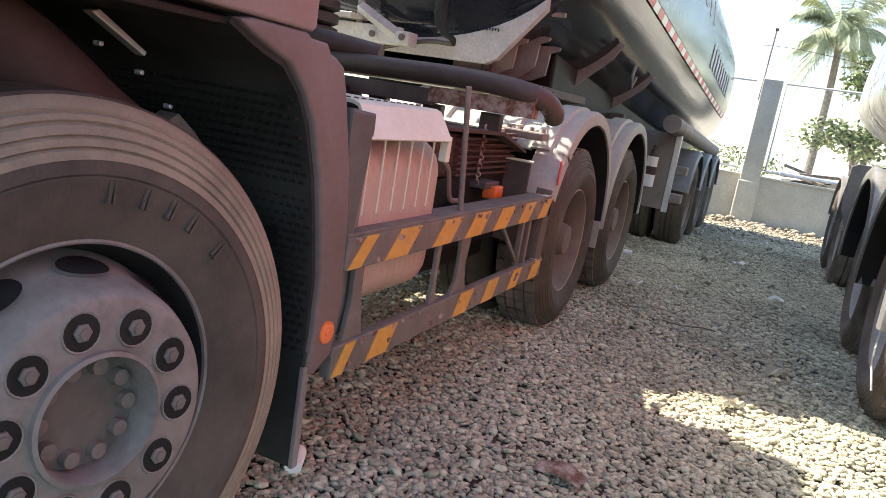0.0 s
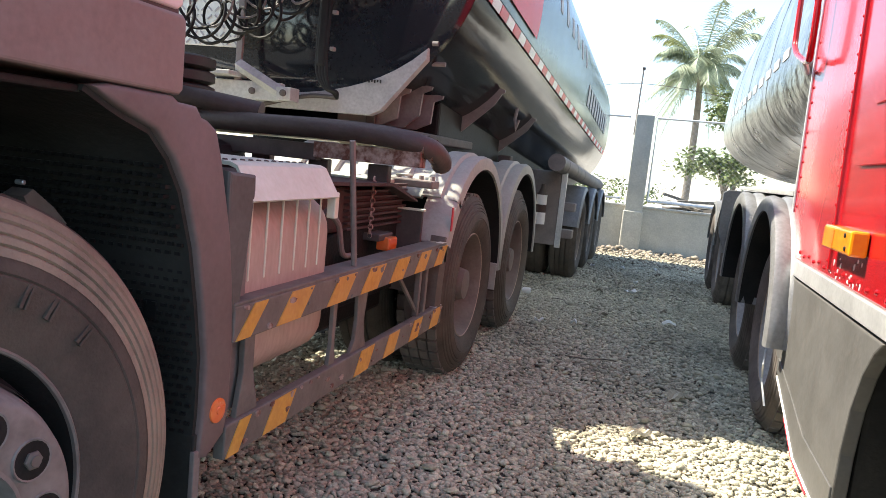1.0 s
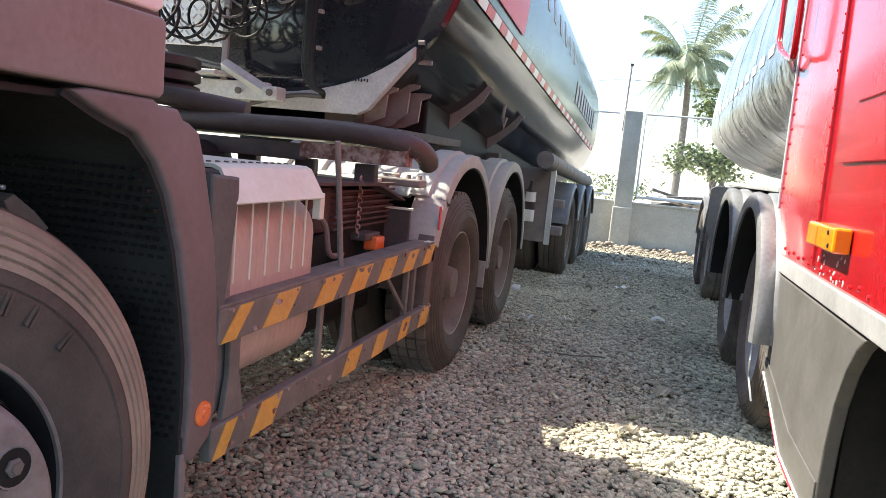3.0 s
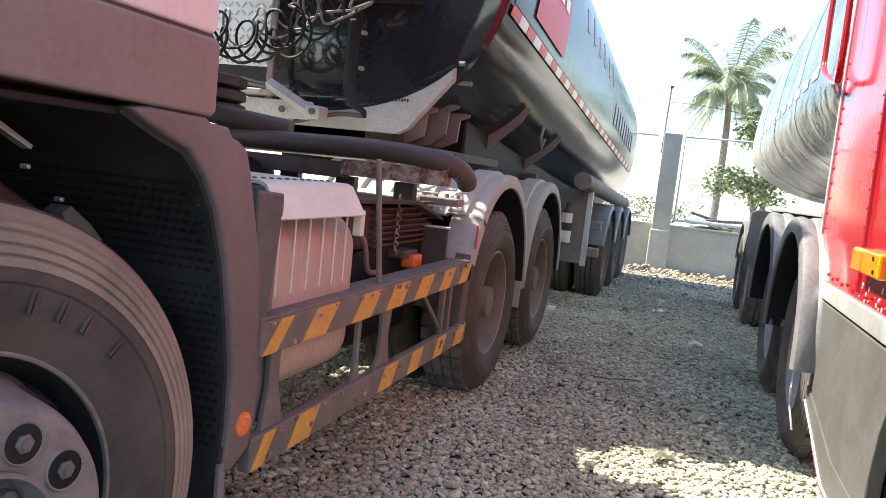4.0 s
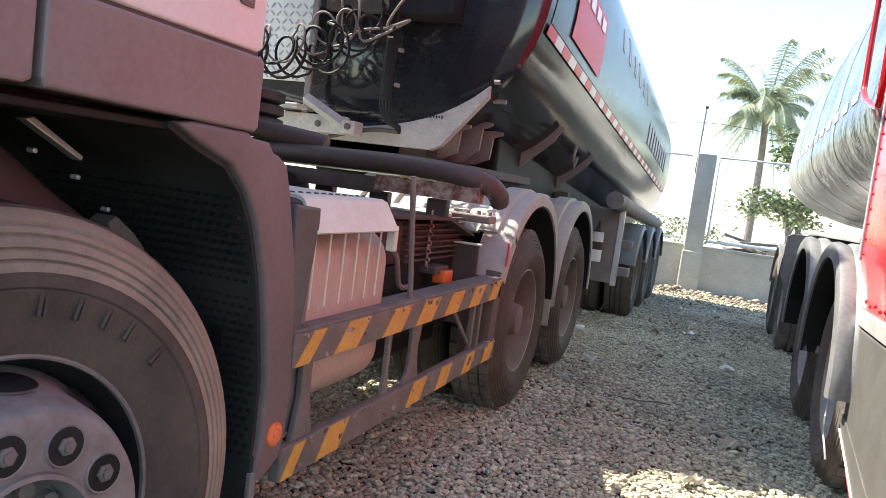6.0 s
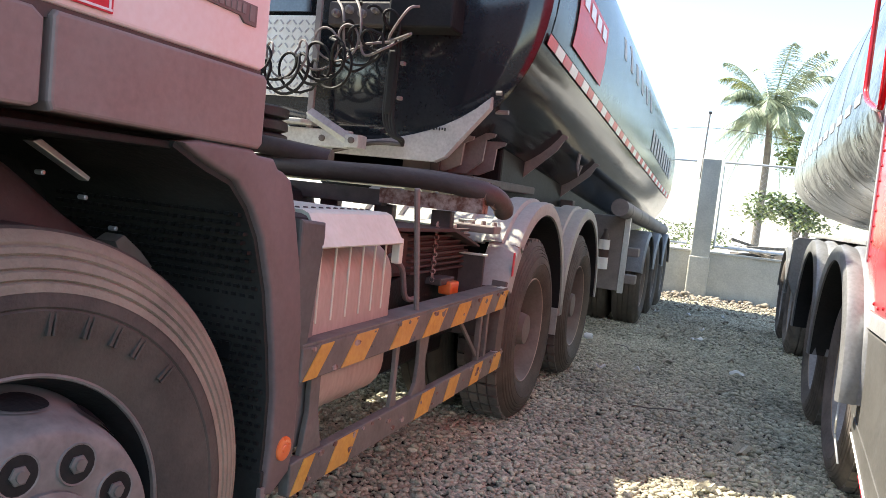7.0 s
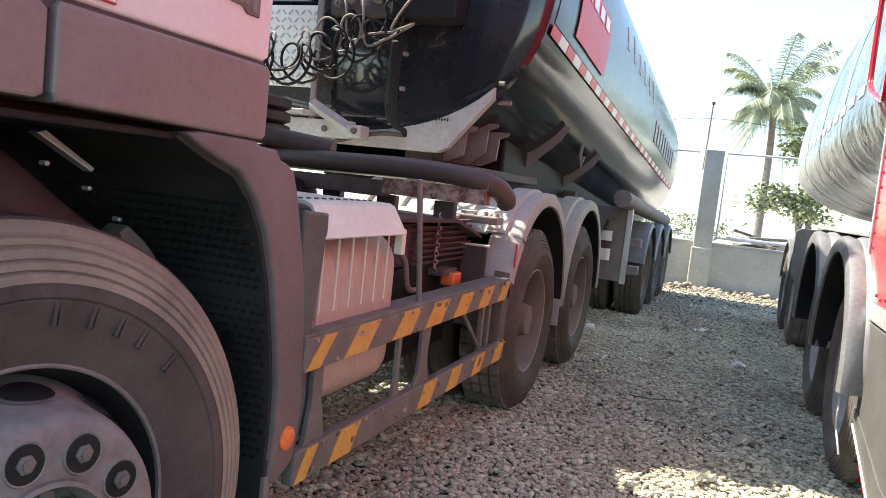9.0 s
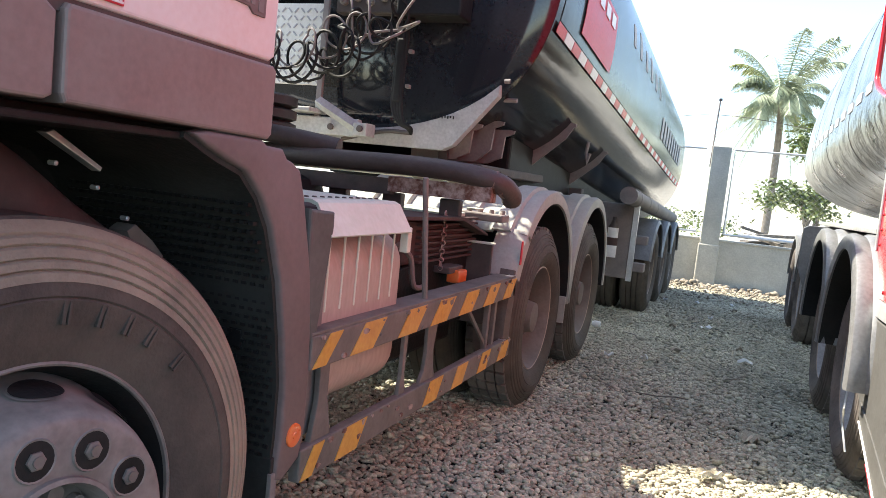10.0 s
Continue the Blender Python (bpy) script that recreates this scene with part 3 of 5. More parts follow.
stripes(0.706, 0.793, [(1.520, 1.588), (1.723, 1.862), (2.042, 2.188), (2.316, 2.470), (2.604, 2.755), (2.905, 3.045), (3.190, 3.310)], 0.083, M_YELLOW)
stripes(0.398, 0.483, [(1.508, 1.564), (1.690, 1.815), (2.318, 2.446), (2.607, 2.728), (2.918, 3.035), (3.207, 3.335)], 0.058, M_YELLOW)
part("guard_post", prism([(1.566, 0.485), (1.672, 0.485), (1.640, 0.60), (1.639, 0.705), (1.588, 0.705), (1.590, 0.60)], 0, -0.03, -0.012, 0.003), M_GUARD, tractor)
part("guard_post", prism([(2.122, 0.485), (2.176, 0.485), (2.160, 0.56), (2.164, 0.705), (2.134, 0.705), (2.136, 0.56)], 0, -0.03, -0.014, 0.003), M_GUARD, tractor)
part("guard_post", prism([(2.300, 0.485), (2.448, 0.485), (2.425, 0.53), (2.410, 0.60), (2.430, 0.705), (2.337, 0.705), (2.345, 0.60), (2.335, 0.53)], 0, -0.03, -0.014, 0.003), M_GUARD, tractor)
part("guard_brace", prism([(2.770, 0.705), (2.800, 0.705), (3.095, 0.490), (3.065, 0.490)], 0, -0.032, -0.020, 0.002), M_GUARD, tractor)
part("guard_post", box((-0.04, 3.045, 0.485), (-0.015, 3.075, 0.705), 0.003), M_GUARD, tractor)
part("guard_post", box((-0.04, 3.155, 0.485), (-0.02, 3.185, 0.705), 0.003), M_GUARD, tractor)
for y0, y1, z in ((3.30, 3.392, 0.8075), (3.30, 3.398, 0.4885)):
    part("rail_end_wear", box((-0.034, y0, z - 0.002), (-0.002, y1, z), 0), M_ALU, tractor)

# fuel tank with its sheet cover
sec = []
for cx, cz, a0 in ((-0.17, 0.94, 0), (-0.55, 0.94, 90), (-0.55, 0.65, 180), (-0.17, 0.65, 270)):
    sec += [(cx + 0.12 * math.cos(radians(a0 + 15 * i)), cz + 0.12 * math.sin(radians(a0 + 15 * i))) for i in range(7)]
part("fuel_tank", prism(sec, 1, 1.53, 2.125, 0.02, seg=3), M_FUEL, tractor, "dusty pinkish aluminium fuel tank", smooth=True)
for y in (1.640, 1.723, 1.807, 1.890, 1.970, 2.046):
    part("tank_rib", box((-0.053, y - 0.0035, 0.838), (-0.047, y + 0.0035, 1.055), 0.002), M_LID, tractor)
part("tank_strap", box((-0.06, 1.56, 0.5), (-0.04, 1.62, 1.05), 0.006), M_GREYSTEEL, tractor)
cover = [(-0.005, 1.058), (-0.001, 1.062), (-0.055, 1.148), (-0.075, 1.156), (-0.75, 1.160), (-0.75, 1.150), (-0.08, 1.146), (-0.06, 1.14)]
part("tank_cover", prism(cover, 1, 1.565, 2.075, 0), M_LID, tractor, "pale aluminium sheet cover")
for i in range(12):
    part("cover_rivet", lathe([(0, 0.008), (0.004, 0.006), (0.004, 0.0)], (-0.13, 1.58 + i * 0.042, 1.157), 8, axis=2), M_DARKSTEEL, tractor)
part("cover_clip", box((-0.04, 2.068, 0.99), (-0.01, 2.098, 1.075), 0.004), M_LID, tractor)
part("step_bracket", prism([(1.462, 1.00), (1.500, 0.80), (1.525, 0.72), (1.557, 0.906), (1.580, 1.089), (1.577, 1.128), (1.460, 1.137)], 0, -0.30, -0.004, 0.008), M_STEP, tractor)

# air compressor casing, bracket and lamp behind the tank
part("compressor_body", prism([(2.45, 0.88), (3.35, 0.86), (3.35, 1.00), (3.2, 1.04), (2.45, 1.07)], 0, -0.62, -0.24, 0.02), M_MARRIB, tractor, "ribbed dark red casing")
for i in range(8):
    z = 0.885 + i * 0.026
    part("cooling_rib", box((-0.245, 2.64, z), (-0.215, 3.33, z + 0.010), 0.002), M_MARRIB, tractor)
part("hood", prism([(2.13, 1.04), (2.20, 1.095), (3.00, 1.085), (3.34, 1.00), (3.34, 0.99), (2.98, 1.07), (2.22, 1.08), (2.15, 1.03)], 0, -0.74, -0.16, 0.002), M_MARRIB, tractor, "dark red sheet hood")
part("hood_edge", box((-0.20, 3.10, 1.118), (-0.155, 3.22, 1.128), 0.002), M_LID, tractor)
part("battery_box", box((-0.75, 2.16, 0.42), (-0.34, 3.42, 0.86), 0.02), M_BLACK, tractor)
part("frame_side_plate", box((-0.80, 1.4, 0.85), (-0.76, 3.4, 1.08), 0.004), M_DARKSTEEL, tractor)
part("end_plate", box((-0.55, 3.28, 0.55), (-0.11, 3.30, 0.955), 0.004), M_DARKSTEEL, tractor)
part("plate_flange", box((-0.55, 3.27, 0.952), (-0.10, 3.305, 0.962), 0.002), M_LID, tractor)
part("side_plate", prism([(2.45, 0.56), (3.275, 0.56), (3.275, 0.945), (2.95, 0.92), (2.45, 0.86)], 0, -0.26, -0.235, 0.004), M_BLACK, tractor)
part("marker_lamp", box((-0.20, 2.93, 0.785), (-0.135, 3.03, 0.845), 0.008), M_ORANGE, tractor, "small orange side marker lamp")
part("lamp_bracket", box((-0.26, 2.86, 0.83), (-0.16, 3.03, 0.862), 0.006), M_DARKSTEEL, tractor)
part("stay_rod", tube([(-0.03, 2.31, 0.80), (-0.03, 2.205, 1.245)], 0.011, 8), M_GREYSTEEL, tractor, smooth=True)

# far side of the tractor
make_wheel("front_wheel", tractor, -2.42, 0.72, 0.55, 0.545, "dished", "", side=-1)
for wy in (4.0, 5.35):
    make_wheel("drive_wheel", tractor, -2.42, wy, 0.50, 0.525, "dished", "", side=-1)
# unseen tank shape, added to keep light from reaching under the truck
part("far_tank", prism([(-2.40, 0.50), (-2.36, 0.46), (-1.84, 0.46), (-1.80, 0.50), (-1.80, 1.02), (-1.84, 1.06), (-2.36, 1.06), (-2.40, 1.02)], 1, 1.50, 3.30, 0.02), M_FUEL, tractor)

# cross beam, rusty step and suction hoses behind the cab
part("cross_beam", box((-1.7, 2.94, 1.150), (-0.53, 3.0, 1.226), 0.004), M_DARKSTEEL, tractor)
part("rusty_beam", box((-0.545, 2.935, 1.165), (-0.03, 3.01, 1.236), 0.004), M_RUST, tractor, "flaking rusty beam end")
part("suction_hose", tube([(-1.9, 2.98, 1.33), (-1.3, 2.97, 1.297), (-0.85, 2.95, 1.292), (-0.5, 2.93, 1.295), (-0.25, 2.93, 1.29), (-0.1, 2.95, 1.275), (-0.01, 3.0, 1.25), (0.015, 3.08, 1.21), (0.01, 3.12, 1.185)], 0.047, 14, smooth_steps=6), M_HOSE, tractor, smooth=True)
part("suction_hose", tube([(-1.9, 2.9, 1.42), (-1.4, 2.92, 1.40), (-1.1, 2.95, 1.375), (-0.86, 3.0, 1.345)], 0.048, 14, smooth_steps=5), M_HOSE, tractor, smooth=True)
# top plate added, deck plate lengthened, to keep sun off the ground below
part("chassis_top_plate", box((-1.66, 1.3, 1.045), (-0.79, 2.9, 1.06), 0.004), M_DARKSTEEL, tractor)
part("deck_plate", box((-1.7, 3.12, 1.07), (-0.30, 3.64, 1.09), 0.004), M_LID, tractor)

# driven wheels and their fenders
for wy in (4.0, 5.35):
    make_wheel("drive_wheel", tractor, 0.0, wy, 0.50, 0.525, "dished", "", lugs=40)
    make_wheel("drive_wheel", tractor, -0.35, wy, 0.50, 0.525, "dished", "", lugs=0)
    part("drive_axle", tube([(-0.3, wy, 0.5), (-2.1, wy, 0.5)], 0.09, 10), M_DARKSTEEL, tractor)
    ro = 0.735 if wy < 5 else 0.72
    rows = []
    for i, (xx, dr) in enumerate([(-0.62, 0), (-0.53, 0), (-0.52, -0.020), (-0.42, -0.020), (-0.41, 0), (-0.31, 0), (-0.30, -0.020), (-0.20, -0.020), (-0.19, 0), (-0.09, 0), (-0.08, -0.020),
                                  (-0.02, -0.014), (0.0, -0.024), (0.004, -0.040), (0.004, -0.088)]):
        pts = arc(wy + 0.03, 0.53, ro + dr, -2, 138 if wy < 5 else 182, 40)
        rows.append([(xx, y, z) for y, z in pts])
    b = sheet(rows, 0.014)
    part("wheel_fender", b, M_FENDER, tractor, "grey dusty ribbed plastic wheel fender", smooth=True)
    if wy < 5:
        rows = []
        for xx, dr in ((-0.17, -0.03), (-0.16, -0.006), (-0.09, -0.004), (-0.02, -0.014), (0.0, -0.024), (0.004, -0.040), (0.004, -0.088)):
            rows.append([(xx, y, z) for y, z in arc(wy + 0.03, 0.53, ro + dr - 0.006, 136, 158, 8)])
        part("fender_nose", sheet(rows, 0.012), M_FENDER, tractor, smooth=True)
        flap = [[(xx, y - 0.004, z) for y, z in arc(wy + 0.03, 0.53, ro + dr - 0.010, 155, 190, 10)] for xx, dr in ((-0.17, -0.012), (-0.09, -0.004), (-0.012, -0.010), (0.0, -0.030), (0.0, -0.070))]
        part("fender_flap", sheet(flap, 0.010), M_FLAP, tractor, smooth=True)
    rows = [[(xx, y, z) for y, z in arc(wy + 0.03, 0.53, ro - 0.093, -2, 178, 32)] for xx in (-0.60, -0.35, -0.006)]
    part("fender_lining", sheet(rows, 0.004), M_BLACK, tractor, "black underside of the fender", smooth=True)
    if wy < 5:
        rows = []
        for xx, dr in ((-1.06, -0.02), (-1.05, 0), (-0.95, 0), (-0.94, -0.02), (-0.84, -0.02), (-0.83, 0), (-0.73, 0), (-0.72, -0.02), (-0.625, -0.02)):
            rows.append([(xx, y, z) for y, z in arc(wy + 0.03, 0.53, ro + dr, 70, 138, 18)])
        part("fender_bridge", sheet(rows, 0.014), M_FENDER, tractor, "ribbed fender sheet over the frame", smooth=True)
    if wy > 5:
        part("fender_flap", box((-0.60, wy - 0.72, 0.38), (0.0, wy - 0.705, 0.56), 0.004), M_FENDER, tractor)


# ---- dark tank trailer ----
trailer = empty("tank_trailer", -1.22, 8.0, 0.0, "dark tank semi-trailer with red and white reflective tape", "trailer")


def tank_rows(cx, z_at, y0, y1, a, b, n, steps, ends=0.08, seg=72, t0=0.0, t1=360.0, low=None):
    """Rings of a long tank of squarish oval section, with dished ends."""
    rows = []
    stations = [(y0, 0.0, True)]
    for k in range(1, 6):
        u = k / 5
        stations.append((y0 + ends * (1 - math.cos(u * math.pi / 2)), math.sin(u * math.pi / 2) ** 0.55, True))
    for k in range(1, steps):
        stations.append((y0 + ends + (y1 - y0 - 2 * ends) * k / steps, 1.0, False))
    for k in range(5, -1, -1):
        u = k / 5
        stations.append((y1 - ends * (1 - math.cos(u * math.pi / 2)), max(0.0, math.sin(u * math.pi / 2) ** 0.55), True))
    for y, s, _ in stations:
        ring = []
        for i in range(seg):
            t = radians(t0 + (t1 - t0) * i / seg)
            c, d = math.cos(t), math.sin(t)
            ring.append(((cx(y) if callable(cx) else cx) + s * a * math.copysign(abs(c) ** (2 / n), c), y, z_at(y) + s * (low if low and d < 0 else b) * math.copysign(abs(d) ** (2 / n), d)))
        rows.append(ring)
    return rows


def tank_axis(y):
    return 2.60 - 0.075 * (y - 4.0)


def tank_mid(y):
    """The trailer stands slightly askew behind the tractor."""
    return -1.22 + 0.012 * (y - 3.9)


def tank_side(z, y, off=0.0, a=1.14, b=1.1, n=2.5):
    """x of the tank's skin at a height."""
    u = min(1.0, abs((z - tank_axis(y)) / b))
    return tank_mid(y) + (a + off) * max(0.0, 1 - u ** n) ** (1 / n)


rows = tank_rows(tank_mid, tank_axis, 3.88, 12.5, 1.14, 1.1, 2.5, 18)
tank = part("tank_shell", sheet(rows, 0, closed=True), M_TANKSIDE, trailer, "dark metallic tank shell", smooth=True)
# black front head and its rim
rows = tank_rows(tank_mid, tank_axis, 3.855, 12.3, 1.146, 1.106, 2.5, 40)[:6]
part("front_head", sheet(rows, 0, closed=True), M_TANKDARK, trailer, "glossy black dished front end", smooth=True)


def band(name, y0, y1, h0, h1, m, off, n_y=12, n_z=8, label="", parent=trailer, thick=0.004):
    """A sheet laid on the tank's skin between two heights, counted from its axis."""
    rows = []
    for i in range(n_y + 1):
        y = y0 + (y1 - y0) * i / n_y
        rows.append([(tank_side(tank_axis(y) + h, y, off), y, tank_axis(y) + h) for h in [h0 + (h1 - h0) * k / n_z for k in range(n_z + 1)]])
    return part(name, sheet(rows, thick), m, parent, label, smooth=True)


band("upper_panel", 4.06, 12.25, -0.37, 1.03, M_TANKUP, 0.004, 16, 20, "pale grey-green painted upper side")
k = 0
y = 4.02
while y < 12.1:
    band("tape", y, y + 0.188, -0.445, -0.385, M_TAPERED if k % 2 == 0 else M_TAPEWH, 0.010, 2, 2)
    y += 0.2
    k += 1
band("warning_placard", 4.5, 5.5, -0.31, 0.11, M_SIGNRED, 0.012, 4, 4, "red warning placard with white marks")
for i in range(4):
    band("placard_mark", 4.6 + i * 0.22, 4.74 + i * 0.22, -0.02, 0.07, M_TAPEWH, 0.018, 2, 2)
for i in range(9):
    band("lettering_bar", 9.0 + i * 0.30, 9.17 + i * 0.30, -0.20, 0.05, M_WHITEFR, 0.008, 2, 2)
for i in range(6):
    band("lettering_bar", 6.4 + i * 0.42, 6.52 + i * 0.42, 0.16, 0.34 + 0.05 * (i % 2), M_WHITEFR, 0.008, 2, 2)
# the front fittings are drawn close to the cab and then set back to the tank's head
SET_BACK = Matrix.Translation((0.988, -0.08, 1.236)) @ Matrix.Scale(1.11, 4) @ Matrix.Translation((-0.988, 0.08, -1.236))


def saddle_edge(x):
    """Height of the tank's underside above the saddle, before it is set back."""
    u = abs((x + 1.22) / 1.25)
    return 2.47 - 1.0 * (1 - u ** 2.5) ** 0.4 + 0.01


# saddle frame at the front, kingpin plate, frame rails
edge = []
for i in range(25):
    x = -2.21 + 1.98 * i / 24
    edge.append((x, saddle_edge(x)))
outline = edge + [(-0.235, 1.70), (-0.46, 1.43), (-0.52, 1.40), (-1.92, 1.40), (-1.98, 1.43), (-2.205, 1.70)]
part("saddle_plate", prism(outline, 1, 3.48, 3.54, 0.004), M_WHITEFR, trailer, "white painted saddle plate").data.transform(SET_BACK)
part("saddle_bolt", lathe([(0.02, 0.012), (-0.012, 0.012), (-0.014, 0.0)], (-0.22, 3.55, 1.79), 8, None, 0), M_GREYSTEEL, trailer)
part("kingpin_plate", box((-2.0, 3.95, 1.30), (-0.45, 5.4, 1.36), 0.01), M_DARKSTEEL, trailer)
for x in (-0.72, -1.66):
    b = prism([(4.05, 1.28), (6.2, 1.20), (7.0, 0.98), (12.2, 0.70), (12.2, 0.86), (7.0, 1.20), (6.2, 1.42), (4.05, 1.52)], 0, x - 0.06, x, 0.004)
    part("frame_rail", b, M_DARKSTEEL, trailer)
for y, tx, tz in ((4.08, -0.525, 1.595), (4.22, -0.435, 1.633), (4.36, -0.405, 1.594)):
    b = prism([(-0.98, 1.36), (tx - 0.16, 1.38), (tx - 0.065, tz - 0.17), (tx - 0.055, tz - 0.035), (tx, tz - 0.012), (tx + 0.005, tz + 0.008), (tx - 0.03, tz + 0.012), (-0.98, 1.58)], 1, y, y + 0.025, 0.002)
    part("gusset", b, M_GREYSTEEL, trailer)
for y in (5.27, 6.62):
    za = tank_axis(y)
    tip = tank_side(za - 0.74, y, 0.03)
    b = prism([(-0.86, za - 1.20), (-0.62, za - 1.17), (tip - 0.05, za - 0.86), (tip, za - 0.775), (tip + 0.02, za - 0.765), (tip + 0.018, za - 0.745), (tip - 0.03, za - 0.735), (-0.62, za - 0.97), (-0.86, za - 1.02)], 1, y, y + 0.02, 0.002)
    part("tank_bolster", b, M_GREYSTEEL, trailer)
part("underbody", prism([(4.7, 1.22), (12.1, 0.72), (12.1, 1.12), (4.7, 1.66)], 0, -1.95, -0.52, 0.02), M_BLACK, trailer)
b = tube([(0.0, 6.9, 1.285), (0.02, 11.6, 1.04)], 0.085, 14)
part("hose_tube", b, M_GREYSTEEL, trailer, "long grey hose carrier tube", smooth=True)
for i in range(6):
    y = 7.2 + i * 0.8
    part("tube_strap", lathe([(-0.02, 0.094), (0.02, 0.094)], (0.0, y, 1.285 - 0.0521 * (y - 6.9)), 20, None, 1), M_DARKSTEEL, trailer)
# landing gear box
part("side_box", box((-0.62, 7.40, 0.44), (-0.0, 7.85, 1.20), 0.012), M_GREYSTEEL, trailer)
part("box_edge", box((-0.0, 7.395, 0.42), (0.055, 7.44, 1.19), 0.004), M_ALU, trailer)
for z0, z1, m in ((0.65, 0.77, M_TAPEWH), (0.77, 0.85, M_MARRIB), (0.85, 0.95, M_TAPEWH)):
    part("cylinder_band", lathe([(z0, 0.0), (z0, 0.055), (z1, 0.055), (z1, 0.0)], (-0.17, 7.33, 0.0), 20, None, 2), m, trailer, smooth=True)
part("cylinder_neck", lathe([(0.95, 0.055), (0.985, 0.035), (1.03, 0.02), (1.06, 0.02), (1.06, 0.0)], (-0.17, 7.33, 0.0), 16, None, 2), M_DARKSTEEL, trailer, smooth=True)
for z in (0.52, 0.80):
    part("box_bracket", box((0.03, 7.45, z), (0.16, 7.6, z + 0.09), 0.01), M_GREYSTEEL, trailer)
part("landing_leg", box((-0.5, 6.55, 0.25), (-0.38, 6.67, 1.3), 0.01), M_DARKSTEEL, trailer)
part("landing_foot", box((-0.58, 6.45, 0.02), (-0.30, 6.75, 0.06), 0.01), M_DARKSTEEL, trailer)
for wy in (8.75, 10.06, 11.37):
    gz = ground_z(0, wy)
    make_wheel("trailer_wheel", trailer, -2.52, wy, gz + 0.51, 0.525, "dished", "", side=-1)
    make_wheel("trailer_wheel", trailer, 0.12, wy, gz + 0.51, 0.525, "dished", "")
    make_wheel("trailer_wheel", trailer, -0.23, wy, gz + 0.51, 0.525, "dished", "")
    rows = []
    for xx, dr in ((-0.5, 0), (0.05, 0), (0.13, -0.01), (0.15, -0.05)):
        rows.append([(xx, y, z) for y, z in arc(wy, gz + 0.50, 0.61 + dr, 15, 165, 24)])
    part("wheel_fender", sheet(rows, 0.012), M_GREYFEND, trailer, smooth=True)
    part("trailer_axle", tube([(-0.1, wy, gz + 0.51), (-2.3, wy, gz + 0.51)], 0.075, 10), M_DARKSTEEL, trailer)


# ---- red tractor with a silver tank ----
red = empty("red_truck", 2.85, 3.0, 0.0, "glossy red truck cab with riveted side and grey skirt", "truck")
RX = 1.60
prof = [(1.0, 0.93), (3.76, 0.93), (3.80, 0.96), (3.84, 1.2), (3.86, 1.9), (3.86, 3.0), (1.0, 3.0)]
part("cab_side", prism(prof, 0, RX, RX + 0.06, 0.006, seg=3), M_RED, red)
part("cab_rear", box((RX + 0.03, 3.79, 0.95), (4.0, 3.85, 3.0), 0.01), M_RED, red)
part("cab_front", box((RX + 0.03, 0.98, 0.6), (4.0, 1.05, 3.0), 0.02), M_RED, red)
part("cab_roof", box((RX, 1.0, 2.98), (4.0, 3.86, 3.05), 0.02), M_RED, red)
part("edge_trim", prism([(3.74, 0.95), (3.775, 0.95), (3.85, 1.9), (3.87, 3.0), (3.845, 3.0), (3.825, 1.9)], 0, RX - 0.008, RX, 0.002), M_ALU, red)
part("sill", prism([(1.0, 0.858), (3.78, 0.858), (3.78, 0.928), (1.0, 0.928)], 0, RX - 0.012, RX + 0.04, 0.004), M_ALU, red)
skirt = [(3.80, 0.845), (2.10, 0.845), (2.17, 0.80), (2.24, 0.72), (2.30, 0.60), (2.33, 0.45), (2.34, 0.22), (2.85, 0.22), (3.15, 0.32), (3.50, 0.42), (3.72, 0.52), (3.82, 0.70)]
part("side_skirt", prism(skirt, 0, RX - 0.004, RX + 0.04, 0.006), M_SKIRT, red, "smooth grey side skirt")
part("skirt_interior", box((RX + 0.05, 2.36, 0.25), (RX + 0.6, 3.7, 0.84), 0.02), M_BLACK, red)
part("arch_interior", box((RX + 0.25, 1.1, 0.3), (RX + 0.6, 2.5, 0.92), 0.02), M_BLACK, red)
part("side_lamp", box((RX - 0.055, 2.40, 1.045), (RX - 0.002, 2.78, 1.125), 0.008), M_AMBER, red, "amber ribbed side turn lamp")
for wy in (4.05, 5.3):
    make_wheel("drive_wheel", red, RX - 0.005, wy, 0.50, 0.525, "dished", "", side=-1, lugs=40, mats=(M_TREAD, M_DULLRIM, M_DULLRIM))
    rows = []
    for xx, dr in ((-0.095, -0.085), (-0.10, -0.03), (-0.088, -0.008), (-0.06, 0), (-0.02, -0.012), (0.0, 0), (0.3, 0), (0.55, 0)):
        rows.append([(RX + xx, y, z) for y, z in arc(wy, 0.53, 0.67 + dr, 0, 180, 40)])
    part("fender_lining", sheet([[(RX + xx, y, z) for y, z in arc(wy, 0.53, 0.588, 0, 180, 30)] for xx in (-0.085, 0.25, 0.54)], 0.004), M_BLACK, red, "black underside of the fender", smooth=True)
    part("wheel_fender", sheet(rows, 0.012), M_GREYFEND, red, "grey metal wheel fender", smooth=True)
for x in (2.35, 3.3):
    part("chassis_rail", box((x, 0.2, 0.75), (x + 0.08, 7.0, 1.0), 0.008), M_DARKSTEEL, red)

silver = empty("silver_trailer", 2.85, 8.0, 0.0, "polished aluminium tank semi-trailer behind the red cab", "trailer")


def silver_axis(y):
    return 1.88 - 0.012 * (y - 9.5)


def silver_mid(y):
    return 2.87 + 0.006 * (y - 9.5)


